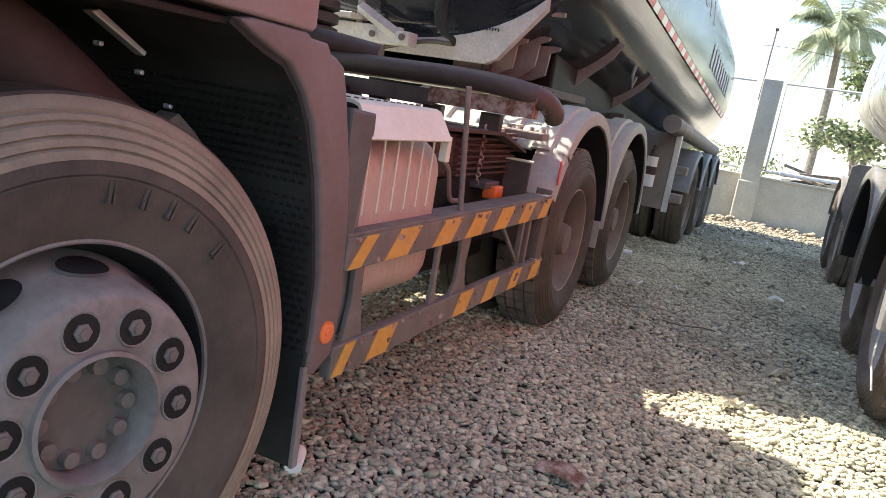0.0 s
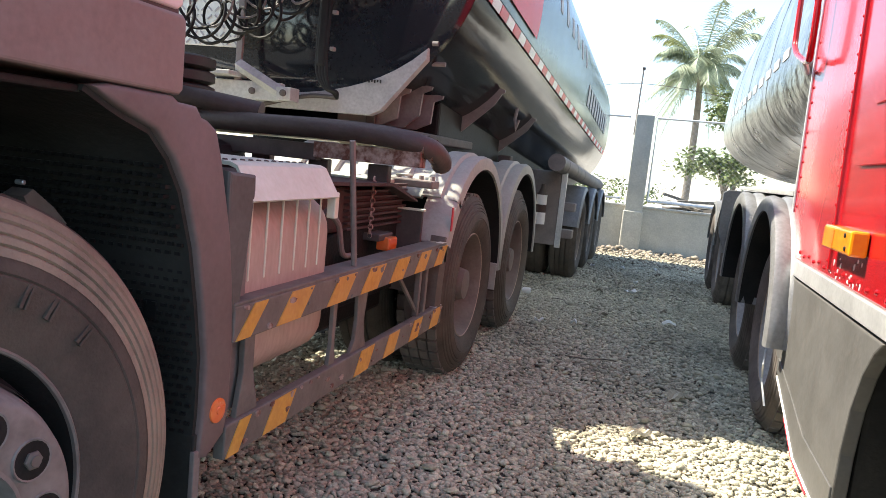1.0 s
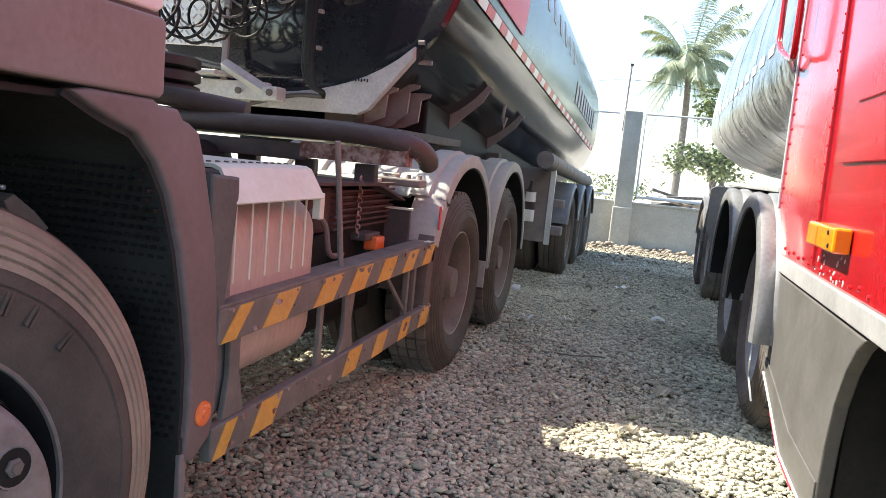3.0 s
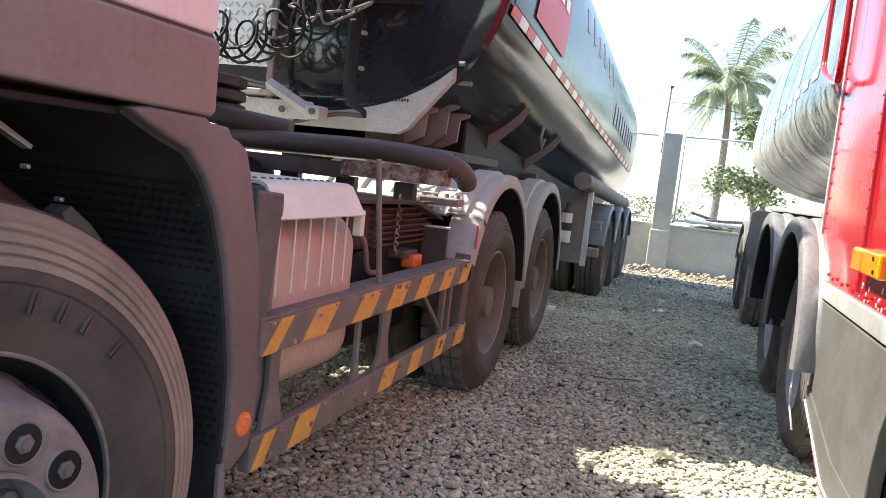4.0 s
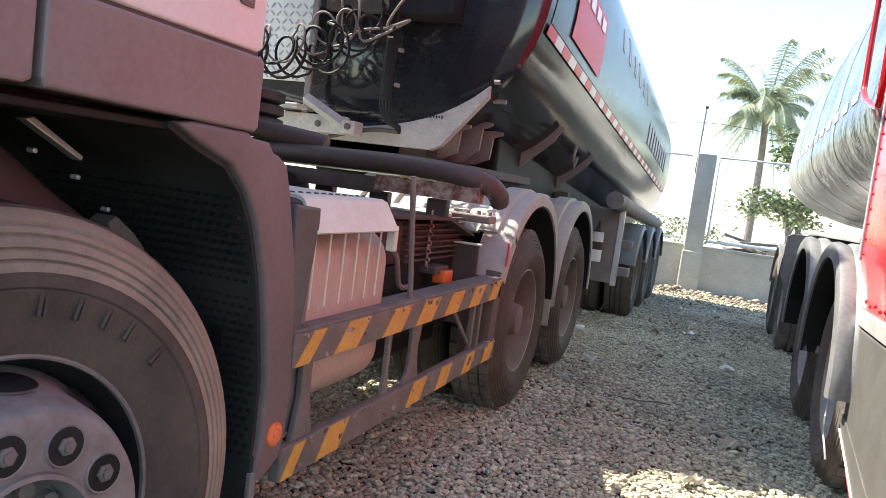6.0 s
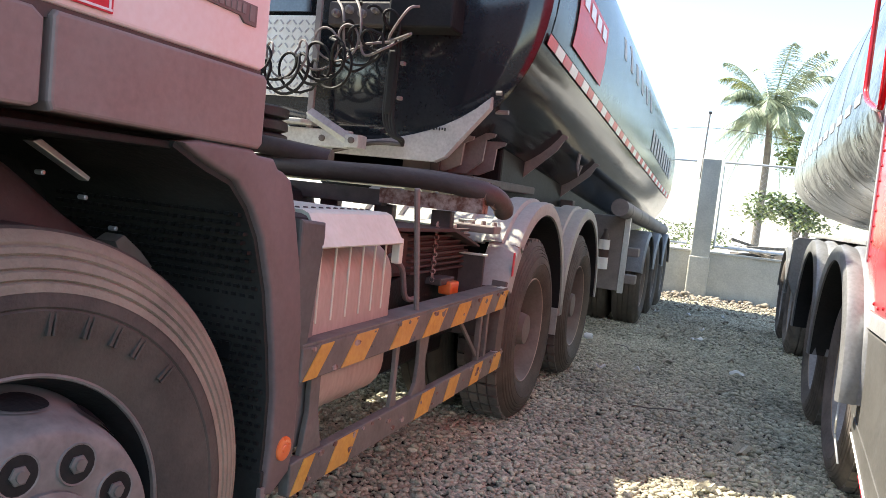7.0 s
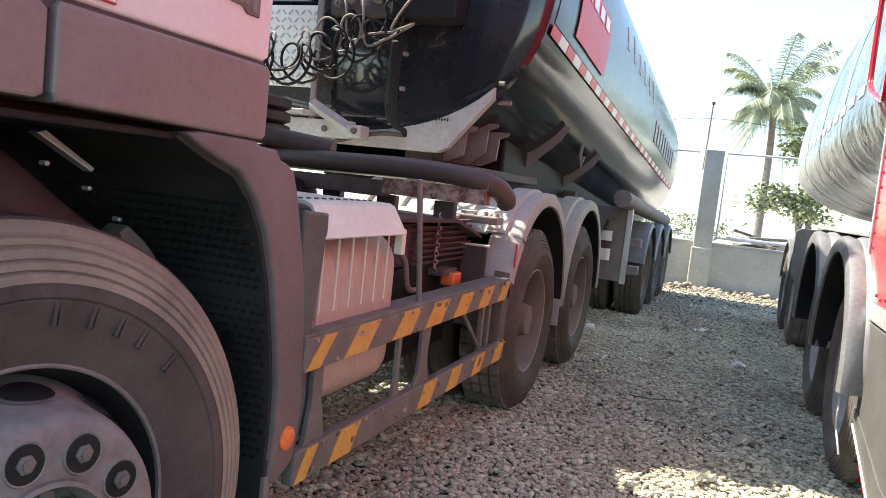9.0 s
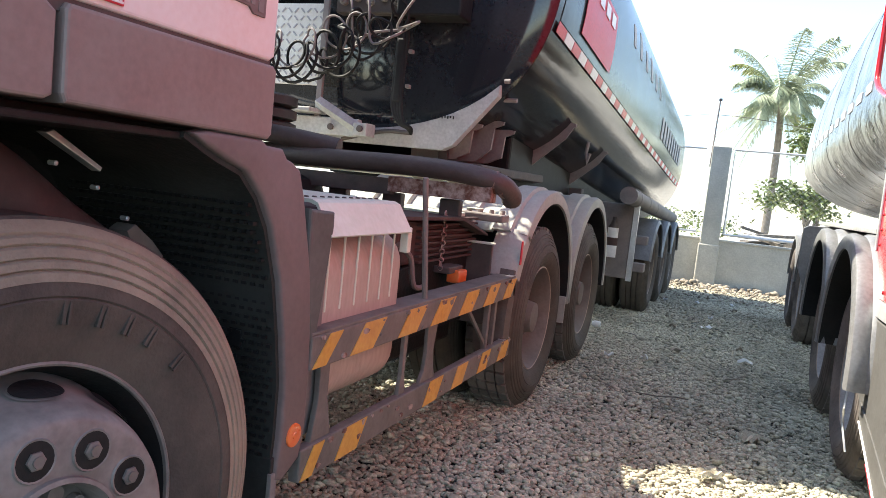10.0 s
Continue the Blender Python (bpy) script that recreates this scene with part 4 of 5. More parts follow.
rows = tank_rows(silver_mid, silver_axis, 4.0, 9.7, 1.25, 1.72, 2.1, 14, low=0.57)
part("tank_shell", sheet(rows, 0, closed=True), M_SILVER, silver, "polished aluminium tank shell", smooth=True)
part("frame_rail", box((2.2, 4.4, 1.0), (2.3, 10.2, 1.22), 0.01), M_GREYSTEEL, silver)
part("frame_rail", box((3.4, 4.4, 1.0), (3.5, 10.2, 1.22), 0.01), M_GREYSTEEL, silver)
part("side_box", box((RX + 0.05, 6.3, 0.62), (RX + 0.5, 6.7, 1.2), 0.012), M_ALU, silver)
part("mudguard_panel", prism([(1.46, 0.86), (1.52, 0.70), (2.2, 0.70), (2.2, 1.195), (1.50, 1.195), (1.46, 1.17)], 1, 6.18, 6.21, 0.004), M_GREYFEND, silver)
for wy in (8.3, 9.55):
    gz = ground_z(RX, wy)
    make_wheel("trailer_wheel", silver, RX + 0.06, wy, gz + 0.51, 0.525, "dished", "", side=-1, mats=(M_TREAD, M_DULLRIM, M_DULLRIM))
    rows = []
    for xx, dr in ((0.04, -0.05), (0.05, 0), (0.3, 0), (0.6, 0)):
        rows.append([(RX + xx, y, z) for y, z in arc(wy, gz + 0.50, 0.62 + dr, 10, 170, 24)])
    part("wheel_fender", sheet(rows, 0.012), M_GREYFEND, silver, smooth=True)


# ---- fittings between cab and tank ----
before = set(bpy.data.objects)


def plate(name, x0, x1, y, z0, z1, m, parent, label=""):
    return part(name, box((x0, y, z0), (x1, y + 0.02, z1), 0.003), m, parent, label)


guard_plate = plate("chequer_plate", -1.95, -1.235, 3.38, 1.69, 2.135, M_CHEQ, trailer, "aluminium chequer plate")
for i in range(16):
    for j in range(10):
        xx, zz = -1.90 + i * 0.042, 1.71 + j * 0.043
        mm = Matrix.Translation((xx, 3.379, zz)) @ Matrix.Rotation(radians(45 if (i + j) % 2 else -45), 4, "Y")
        part("chequer", box((-0.016, -0.003, -0.004), (0.016, 0.002, 0.004), 0, None, mm), M_WHITEFR, guard_plate)
plate("plate_post", -1.26, -1.225, 3.37, 1.52, 2.4, M_GREYSTEEL, trailer)
plate("far_window", -1.95, -1.32, 3.40, 2.16, 2.6, M_GLASSDARK, trailer)
part("control_box", box((-0.78, 3.30, 2.06), (-0.42, 3.47, 2.24), 0.012), M_BLACK, trailer, "black control box")
part("control_panel", box((-1.20, 3.40, 2.09), (-0.80, 3.47, 2.22), 0.012), M_DARKSTEEL, trailer)
for i in range(5):
    xx = -1.14 + i * 0.08
    part("coupling_head", lathe([(0, 0.022), (-0.03, 0.022), (-0.035, 0.012), (-0.05, 0.01), (-0.05, 0.0)], (xx, 3.40, 2.15 + 0.02 * (i % 2)), 12, None, 1), M_GREYSTEEL, trailer)
part("yellow_tag", box((-0.60, 3.29, 2.24), (-0.57, 3.31, 2.34), 0.003), M_YELLOW, trailer)
# support frame with bolts
part("support_bar", box((-1.75, 3.36, 1.425), (-0.98, 3.42, 1.52), 0.006), M_WHITEFR, trailer)
part("support_ledge", box((-1.75, 3.26, 1.535), (-1.22, 3.44, 1.56), 0.006), M_WHITEFR, trailer)
part("support_stay", tube([(-1.235, 3.36, 1.60), (-0.95, 3.36, 1.46)], 0.032, 4), M_WHITEFR, trailer)
part("support_foot", box((-0.985, 3.33, 1.43), (-0.90, 3.43, 1.50), 0.006), M_WHITEFR, trailer)
for xx in (-1.13, -0.94):
    part("frame_bolt", lathe([(0, 0.018), (-0.012, 0.018), (-0.015, 0.0)], (xx, 3.345 if xx < -1 else 3.33, 1.468), 8, None, 1), M_DARKSTEEL, trailer)
for z in (1.43, 1.50, 1.57):
    part("air_bellow", lathe([(-0.035, 0.0), (-0.035, 0.17), (-0.022, 0.205), (0.02, 0.205), (0.033, 0.17), (0.033, 0.0)], (-1.45, 3.12, z), 28, None, 2), M_BELLOW, tractor, smooth=True)


# coiled air lines from the cab to the tank front
def coil(path, r, turns, phase, m, name="coiled_air_line", wire=0.0075):
    pts = [Vector(p) for p in path]
    n = turns * 22
    out = []
    for i in range(n + 1):
        t = i / n * (len(pts) - 1)
        k = min(int(t), len(pts) - 2)
        c = pts[k].lerp(pts[k + 1], t - k)
        d = (pts[k + 1] - pts[k]).normalized()
        s = d.cross(Vector((0, 0, 1))).normalized()
        u = s.cross(d)
        a = 2 * math.pi * turns * i / n + phase
        rr = r * (1 + 0.28 * math.sin(i * 0.21 + phase * 3))
        out.append(c + rr * (math.cos(a) * (0.85 * d + 0.35 * s) + math.sin(a) * u))
    part(name, tube(out, wire, 6), m, trailer, smooth=True)


coil([(-1.75, 2.75, 1.86), (-1.40, 3.05, 1.76), (-1.10, 3.12, 1.78), (-0.95, 3.16, 1.90), (-1.02, 3.34, 2.12)], 0.092, 7, 0.3, M_BLACK, wire=0.0085)
coil([(-1.75, 2.80, 1.80), (-1.38, 3.02, 1.80), (-1.15, 3.15, 1.77), (-0.90, 3.20, 1.86), (-0.84, 3.34, 2.12)], 0.084, 7, 1.9, M_BLACK)
coil([(-1.75, 2.7, 1.76), (-1.35, 3.0, 1.72), (-1.05, 3.10, 1.83), (-0.80, 3.22, 1.93), (-0.70, 3.34, 2.14)], 0.075, 6, 4.0, M_BLACK)
# grey coil modelled as the reflection of the black coils
coil([(-1.45, 3.05, 1.84), (-1.12, 3.10, 1.86), (-0.90, 3.22, 1.96)], 0.09, 4, 2.6, M_GREYSTEEL, wire=0.006)
for i, (p, q) in enumerate((((-1.1, 3.33, 2.2), (-0.98, 3.25, 1.93)), ((-1.0, 3.33, 2.22), (-0.85, 3.2, 1.9)), ((-0.6, 3.28, 2.16), (-0.72, 3.22, 1.98)))):
    mid = [(p[k] + q[k]) / 2 for k in range(3)]
    part("air_line", tube([p, (mid[0] + 0.05, mid[1] - 0.08, mid[2] + 0.04), q, (q[0] + 0.12, q[1], q[2] + 0.03), (-0.74, 3.36, 2.0)], 0.007, 6, smooth_steps=6), M_GREYSTEEL, trailer, smooth=True)
# cable bundle hanging down the tank front
for i in range(4):
    o = (i - 1.5) * 0.017
    pts = [(-0.76 + o, 3.38, 2.05), (-0.755 + o, 3.37, 1.95), (-0.76 + o, 3.37, 1.75), (-0.755 + o, 3.37, 1.60), (-0.72 + o * 0.6, 3.37, 1.52), (-0.675 + 0.4 * o, 3.38, 1.495), (-0.68, 3.42, 1.47)]
    part("hanging_cable", tube(pts, 0.010, 8, smooth_steps=5), M_BLACK, trailer, smooth=True)
part("cable_sleeve", box((-0.785, 3.356, 1.62), (-0.735, 3.390, 1.96), 0.012), M_BLACK, trailer)
for z in (1.70, 1.88):
    part("cable_clip", box((-0.715, 3.36, z), (-0.69, 3.39, z + 0.02), 0.004), M_GREYSTEEL, trailer)
part("loose_cable", tube([(-0.70, 3.45, 1.475), (-0.85, 3.46, 1.475), (-1.0, 3.44, 1.44), (-1.1, 3.42, 1.41)], 0.012, 8, smooth_steps=5), M_HOSE, trailer, smooth=True)
b = None
for i in range(9):
    b = box((-0.60 + i * 0.016, 3.474, 1.567 + 0.004 * (i % 2)), (-0.594 + i * 0.016, 3.479, 1.583), 0, b)
tagged(part("stencilled_marks", b, M_BLACK, trailer), kind="stuff")
for ob in set(bpy.data.objects) - before:
    if ob.type == "MESH" and ob.name.split(".")[0] != "air_bellow":
        ob.data.transform(SET_BACK)
part("valve_tag", tube([(-0.17, 5.58, 1.66), (-0.18, 5.58, 1.57), (-0.165, 5.58, 1.49), (-0.15, 5.58, 1.57)], 0.014, 6), M_GREYSTEEL, trailer)
for (x, y, z) in ((-0.36, 4.0, 1.87), (-0.38, 4.02, 1.75)):
    part("lifting_stub", tube([(x, y, z), (x + 0.08, y, z)], 0.014, 8), M_GREYSTEEL, trailer)

# tractor frame: dusty top plates, pipes, hose clips, chain, dust on fenders
for i in range(5):
    part("frame_bracket", box((-1.5 + i * 0.3, 3.0, 1.08), (-1.4 + i * 0.3, 3.05, 1.16), 0.006), M_DARKSTEEL, tractor)
for x in (-0.45, -0.36, -0.27, -0.2):
    part("pipe_coupling", lathe([(-0.03, 0.028), (-0.02, 0.034), (0.02, 0.034), (0.03, 0.028)], (x, 3.08, 1.262), 14, None, 0), M_LID, tractor, smooth=True)
part("air_pipe", tube([(-1.5, 3.08, 1.25), (-0.1, 3.08, 1.262)], 0.018, 8), M_LID, tractor, smooth=True)
for x, y, z in ((-0.03, 2.985, 1.256), (0.0, 3.02, 1.242)):
    part("hose_clamp", lathe([(-0.01, 0.052), (0.01, 0.052)], (x, y, z), 20, None, 0), M_RUST, tractor)
for i in range(14):
    part("chain_link", lathe([(-0.004, 0.010), (0.0, 0.014), (0.004, 0.010)], (-0.205, 2.86 + 0.002 * (i % 2), 1.10 - i * 0.019), 10, None, i % 2), M_RUST, tractor)
part("brake_pot", lathe([(-0.1, 0.0), (-0.1, 0.08), (0.04, 0.085), (0.06, 0.06), (0.06, 0.0)], (-0.30, 3.05, 0.73), 24, None, 0), M_DARKSTEEL, tractor, smooth=True)
part("brake_pot", lathe([(-0.1, 0.0), (-0.1, 0.07), (0.02, 0.075), (0.04, 0.0)], (-0.30, 2.75, 0.70), 24, None, 0), M_DARKSTEEL, tractor, smooth=True)
part("brake_line", tube([(-0.2, 2.40, 0.98), (-0.2, 2.52, 0.92), (-0.2, 2.58, 0.80), (-0.22, 2.75, 0.78)], 0.012, 8, smooth_steps=5), M_GREYSTEEL, tractor, smooth=True)
part("fender_reflector", box((0.002, 3.40, 0.86), (0.008, 3.425, 0.98), 0.002), M_SIGNRED, tractor)
part("fender_bracket", box((-0.34, 3.36, 1.06), (-0.10, 3.48, 1.10), 0.008), M_GREYSTEEL, tractor)
for i in range(4):
    part("fender_bolt", lathe([(0, 0.014), (0.02, 0.012), (0.02, 0.0)], (-0.30 + i * 0.06, 3.42, 1.10), 8, None, 2), M_GREYSTEEL, tractor)
rng = random.Random(17)
for i in range(46):
    y = rng.uniform(1.55, 3.38)
    z0, z1 = ((0.708, 0.793), (0.408, 0.483))[i % 2]
    z = z1 - 0.004 - 0.03 * rng.random() ** 2 if i % 3 else rng.uniform(z0, z1)
    r = 0.004 + 0.010 * rng.random()
    pts = [(y + 1.6 * r * (0.6 + 0.6 * rng.random()) * math.cos(k * 0.9), z + r * (0.5 + 0.7 * rng.random()) * math.sin(k * 0.9)) for k in range(7)]
    part("rust_patch", prism([(p, min(max(q, z0), z1)) for p, q in pts], 0, -0.002, 0.0042), M_RUST if i % 4 else M_GUARD, tractor)
# arch clutter
part("shiny_bracket", prism([(0.93, 1.255), (0.95, 1.262), (1.075, 1.192), (1.07, 1.183)], 0, -0.33, -0.30, 0.002), M_ALU, tractor)
for y, z in ((0.99, 1.277), (0.955, 1.195), (1.062, 1.148), (1.15, 1.08)):
    part("pipe_union", lathe([(-0.015, 0.0055), (0.004, 0.0055), (0.006, 0.003), (0.006, 0.0)], (-0.30, y, z), 10, None, 0), M_ALU, tractor)
part("steel_flap_corner", prism([(1.155, 1.05), (1.18, 1.065), (1.235, 1.025), (1.275, 0.985), (1.24, 0.965), (1.185, 1.00)], 0, -0.36, -0.30, 0.002), M_RIM, tractor)
for z in (0.62, 0.77):
    part("liner_slot", box((-0.16, 1.366, z), (-0.12, 1.374, z + 0.05), 0.004), M_BLACK, tractor)

# cab sign and badge
b = box((-0.006, 0.60, 1.475), (-0.001, 0.825, 1.60), 0.001)
sign = part("capacity_sign", b, M_SIGNRED, tractor, "red sign with white border and letters")
for lo, hi in (((-0.002, 0.60, 1.478), (0.0005, 0.822, 1.482)), ((-0.002, 0.815, 1.482), (0.0005, 0.819, 1.60))):
    part("sign_border", box(lo, hi), M_TAPEWH, sign)


def words(text, size, m, where, parent, name="lettering"):
    cu = bpy.data.curves.new(name, "FONT")
    cu.body = text
    cu.size = size
    cu.extrude = 0.0006
    ob = new("text_source", cu)
    dg = bpy.context.evaluated_depsgraph_get()
    me = bpy.data.meshes.new_from_object(ob.evaluated_get(dg))
    bpy.data.objects.remove(ob)
    me.transform(where)
    me.materials.clear()
    me.materials.append(m)
    o = new(name, me)
    bpy.context.view_layer.update()
    o.parent = parent
    o.matrix_parent_inverse = parent.matrix_world.inverted()
    return o


SIDE = Matrix(((0, 0, 1, 0), (1, 0, 0, 0), (0, 1, 0, 0), (0, 0, 0, 1)))
words("PASS.", 0.032, M_TAPEWH, Matrix.Translation((0.0, 0.683, 1.498)) @ SIDE, sign)
words("3", 0.032, M_TAPEWH, Matrix.Translation((0.0, 0.785, 1.492)) @ SIDE, sign)
badge = part("badge", prism([(1.03, 1.562), (1.15, 1.560), (1.165, 1.548), (1.205, 1.548), (1.205, 1.592), (1.03, 1.590)], 0, -0.008, -0.001, 0.001), M_MAROON, tractor, "moulded plastic badge")
for i in range(7):
    part("badge_bar", box((-0.002, 1.045 + i * 0.018, 1.566), (0.0006, 1.057 + i * 0.018, 1.586)), M_GREYSTEEL, badge)
part("badge_bar", box((-0.002, 1.178, 1.556), (0.0006, 1.195, 1.588)), M_GREYSTEEL, badge)

# ---- details of the red truck ----
part("door_panel", prism([(1.1, 1.33), (2.66, 1.33), (2.72, 1.36), (2.76, 1.45), (2.80, 1.95), (2.80, 2.9), (1.1, 2.9)], 0, RX - 0.010, RX + 0.01, 0.004), M_RED, red)
part("door_recess", prism([(1.2, 1.52), (2.54, 1.52), (2.60, 1.55), (2.63, 1.62), (2.69, 2.1), (2.69, 2.8), (1.2, 2.8)], 0, RX - 0.016, RX - 0.006, 0.005), M_RED, red)
part("body_rib", prism([(2.84, 0.96), (2.875, 0.96), (2.96, 1.9), (3.0, 2.9), (2.965, 2.9), (2.925, 1.9)], 0, RX - 0.012, RX + 0.01, 0.004), M_RED, red)
rng = random.Random(7)
for i in range(17):
    z = 0.99 + i * 0.068
    part("rivet", lathe([(0, 0.006), (-0.003, 0.0045), (-0.004, 0.0)], (RX - 0.011, 2.86 + 0.085 * (z - 0.96), z), 8), M_RED, red)
for i in range(16):
    y = 2.15 + i * 0.10
    part("rivet", lathe([(0, 0.009), (-0.006, 0.006), (-0.007, 0.0)], (RX, y, 0.955 + 0.01 * (i % 2)), 8), M_RED, red)
for i in range(14):
    z = 1.02 + i * 0.07
    part("rivet", lathe([(0, 0.008), (-0.005, 0.005), (-0.006, 0.0)], (RX, 3.70 + 0.08 * (z - 0.95), z), 8), M_RED, red)
# paint chips beside the lamp and along the sill
for i in range(34):
    y, z = 2.42 + rng.random() * 0.5, 0.945 + rng.random() ** 2 * 0.16
    r = 0.003 + 0.006 * rng.random()
    pts = [(y + r * (0.6 + 0.6 * rng.random()) * math.cos(k * 1.05), z + r * (0.7 + 0.9 * rng.random()) * math.sin(k * 1.05)) for k in range(6)]
    part("paint_chip", prism(pts, 0, RX - 0.0015, RX + 0.001), M_TAPEWH, red)
# lamp ribs and screws
for i in range(7):
    part("lens_rib", box((RX - 0.058, 2.62, 1.052 + i * 0.0095), (RX - 0.054, 2.77, 1.056 + i * 0.0095), 0), M_AMBER, red)
for y, z in ((2.45, 1.065), (2.47, 1.105)):
    part("lamp_screw", lathe([(0, 0.008), (-0.004, 0.007), (-0.004, 0.0)], (RX - 0.055, y, z), 10), M_BLACK, red)
# grab handle
part("grab_handle", tube([(RX - 0.02, 3.62, 2.9), (RX - 0.07, 3.60, 2.6), (RX - 0.07, 3.56, 1.90), (RX - 0.06, 3.66, 1.83), (RX - 0.05, 3.80, 1.845), (RX - 0.05, 3.90, 1.87), (RX - 0.06, 4.10, 1.95), (RX - 0.06, 4.16, 2.1), (RX - 0.06, 4.2, 2.9)], 0.014, 10, smooth_steps=4), M_RED, red, "painted tube grab handle", smooth=True)
part("handle_foot", tube([(RX - 0.05, 3.84, 1.86), (RX - 0.02, 3.85, 1.79)], 0.012, 8), M_ALU, red)
part("side_window", box((RX + 0.03, 3.90, 1.9), (RX + 0.06, 4.25, 2.8), 0.004), M_GLASSDARK, red)
part("skirt_fold", prism([(2.34, 0.21), (2.85, 0.21), (3.15, 0.31), (3.50, 0.41), (3.50, 0.47), (3.1, 0.40), (2.8, 0.34), (2.34, 0.34)], 0, RX - 0.010, RX - 0.002, 0.003), M_SKIRT, red)
part("skirt_edge_strip", tube([(RX - 0.015, 2.60, 0.20), (RX - 0.015, 2.88, 0.215), (RX - 0.015, 3.15, 0.30)], 0.0035, 6), M_TAPERED, red)
part("skirt_edge_strip", tube([(RX - 0.013, 2.45, 0.212), (RX - 0.013, 2.88, 0.222), (RX - 0.013, 3.15, 0.308), (RX - 0.013, 3.45, 0.395)], 0.0045, 6), M_TAPEWH, red)
part("skirt_end", prism([(3.80, 0.46), (3.86, 0.5), (3.88, 0.86), (3.80, 0.88)], 0, RX - 0.03, RX + 0.05, 0.006), M_GREYSTEEL, red)
part("torn_strap", tube([(RX - 0.03, 3.74, 0.46), (RX - 0.05, 3.62, 0.40), (RX - 0.04, 3.66, 0.32), (RX - 0.05, 3.52, 0.30), (RX - 0.04, 3.48, 0.24)], 0.005, 6, smooth_steps=4), M_ALU, red, "torn pale strap", smooth=True)
part("tank_bracket", tube([(RX - 0.02, 3.90, 1.06), (RX + 0.05, 3.90, 1.06)], 0.03, 10), M_DARKSTEEL, red)
part("fender_rail", box((RX + 0.02, 4.0, 1.205), (RX + 0.4, 6.7, 1.235), 0.006), M_ALU, silver)
# reflective marks on the silver tank
for i in range(12):
    y = 4.7 + i * 0.4
    z = silver_axis(y) + 0.10
    x = silver_mid(y) - 1.25
    part("tape", box((x - 0.004, y, z - 0.03), (x + 0.02, y + 0.2, z + 0.03), 0.002), M_TAPEWH, silver)
for y in (5.6, 7.0, 8.4):
    rows = tank_rows(silver_mid, silver_axis, y, y + 0.02, 1.253, 1.723, 2.1, 2, ends=0.002, low=0.573)[5:8]
    part("weld_band", sheet(rows, 0.003, closed=True), M_SILVER, silver, smooth=True)


# ---- beyond the wall ----
def frond(root, az, lift, length, droop, rng, m, b):
    pts = []
    d = Vector((math.cos(az), math.sin(az), 0))
    n = 12
    for i in range(n + 1):
        t = i / n
        pts.append(root + d * (length * (t - 0.25 * droop * t * t)) + Vector((0, 0, 1)) * (lift * length * t - droop * length * t * t))
    tube(pts, 0.03, 4, b, radii=[0.035 * (1 - i / (n + 1)) + 0.006 for i in range(n + 1)])
    for i in range(1, n * 7):
        t = i / (n * 7)
        k = min(int(t * n), n - 1)
        p = pts[k].lerp(pts[k + 1], t * n - k)
        f = (pts[k + 1] - pts[k]).normalized()
        s = f.cross(Vector((0, 0, 1))).normalized()
        ll = length * 0.25 * math.sin(math.pi * min(1, 0.12 + 0.88 * t)) ** 0.6 * (0.8 + 0.4 * rng.random())
        for sg in (-1, 1):
            e = p + (s * sg * 0.75 + f * 0.55 + Vector((0, 0, -0.45 - 0.5 * rng.random()))).normalized() * ll
            w = f * 0.017
            vs = [b.verts.new(p - w), b.verts.new(p + w), b.verts.new((p + e) / 2 + w * 0.9 + Vector((0, 0, 0.05))), b.verts.new(e), b.verts.new((p + e) / 2 - w * 0.9 + Vector((0, 0, 0.05)))]
            b.faces.new(vs)
    return b


palm = empty("coconut_palm", 2.2, 38, -0.3, "coconut palm with a slim leaning trunk behind the wall", "palm tree")
tp = [(2.17, 38, -0.4), (2.19, 38, 2.0), (2.19, 38, 4.0), (2.15, 38, 5.4), (2.08, 38, 6.5)]
part("trunk", tube(tp, 0.2, 12, smooth_steps=8, radii=[0.19 - 0.0015 * i for i in range(40)]), M_TRUNK, palm, smooth=True)
rng = random.Random(3)
top = Vector((2.08, 38, 6.6))
for i in range(45):
    az = i * 2.39996 + rng.uniform(-0.2, 0.2)
    lift = [1.65, 0.5, 1.0, -0.1, 1.3, 0.2, 0.75, -0.5, -1.0][i % 9] + rng.uniform(-0.1, 0.1)
    b = bmesh.new()
    frond(top + Vector((0, 0, 0.1)), az, lift, rng.uniform(3.0, 3.5) * (0.7 if lift < -0.6 else 1.0), rng.uniform(0.7, 0.95) if lift > 0.3 else rng.uniform(0.4, 0.65), rng, M_FROND, b)
    part("frond", b, M_FRONDDRY if i in (4, 11, 16) else M_FROND, palm)


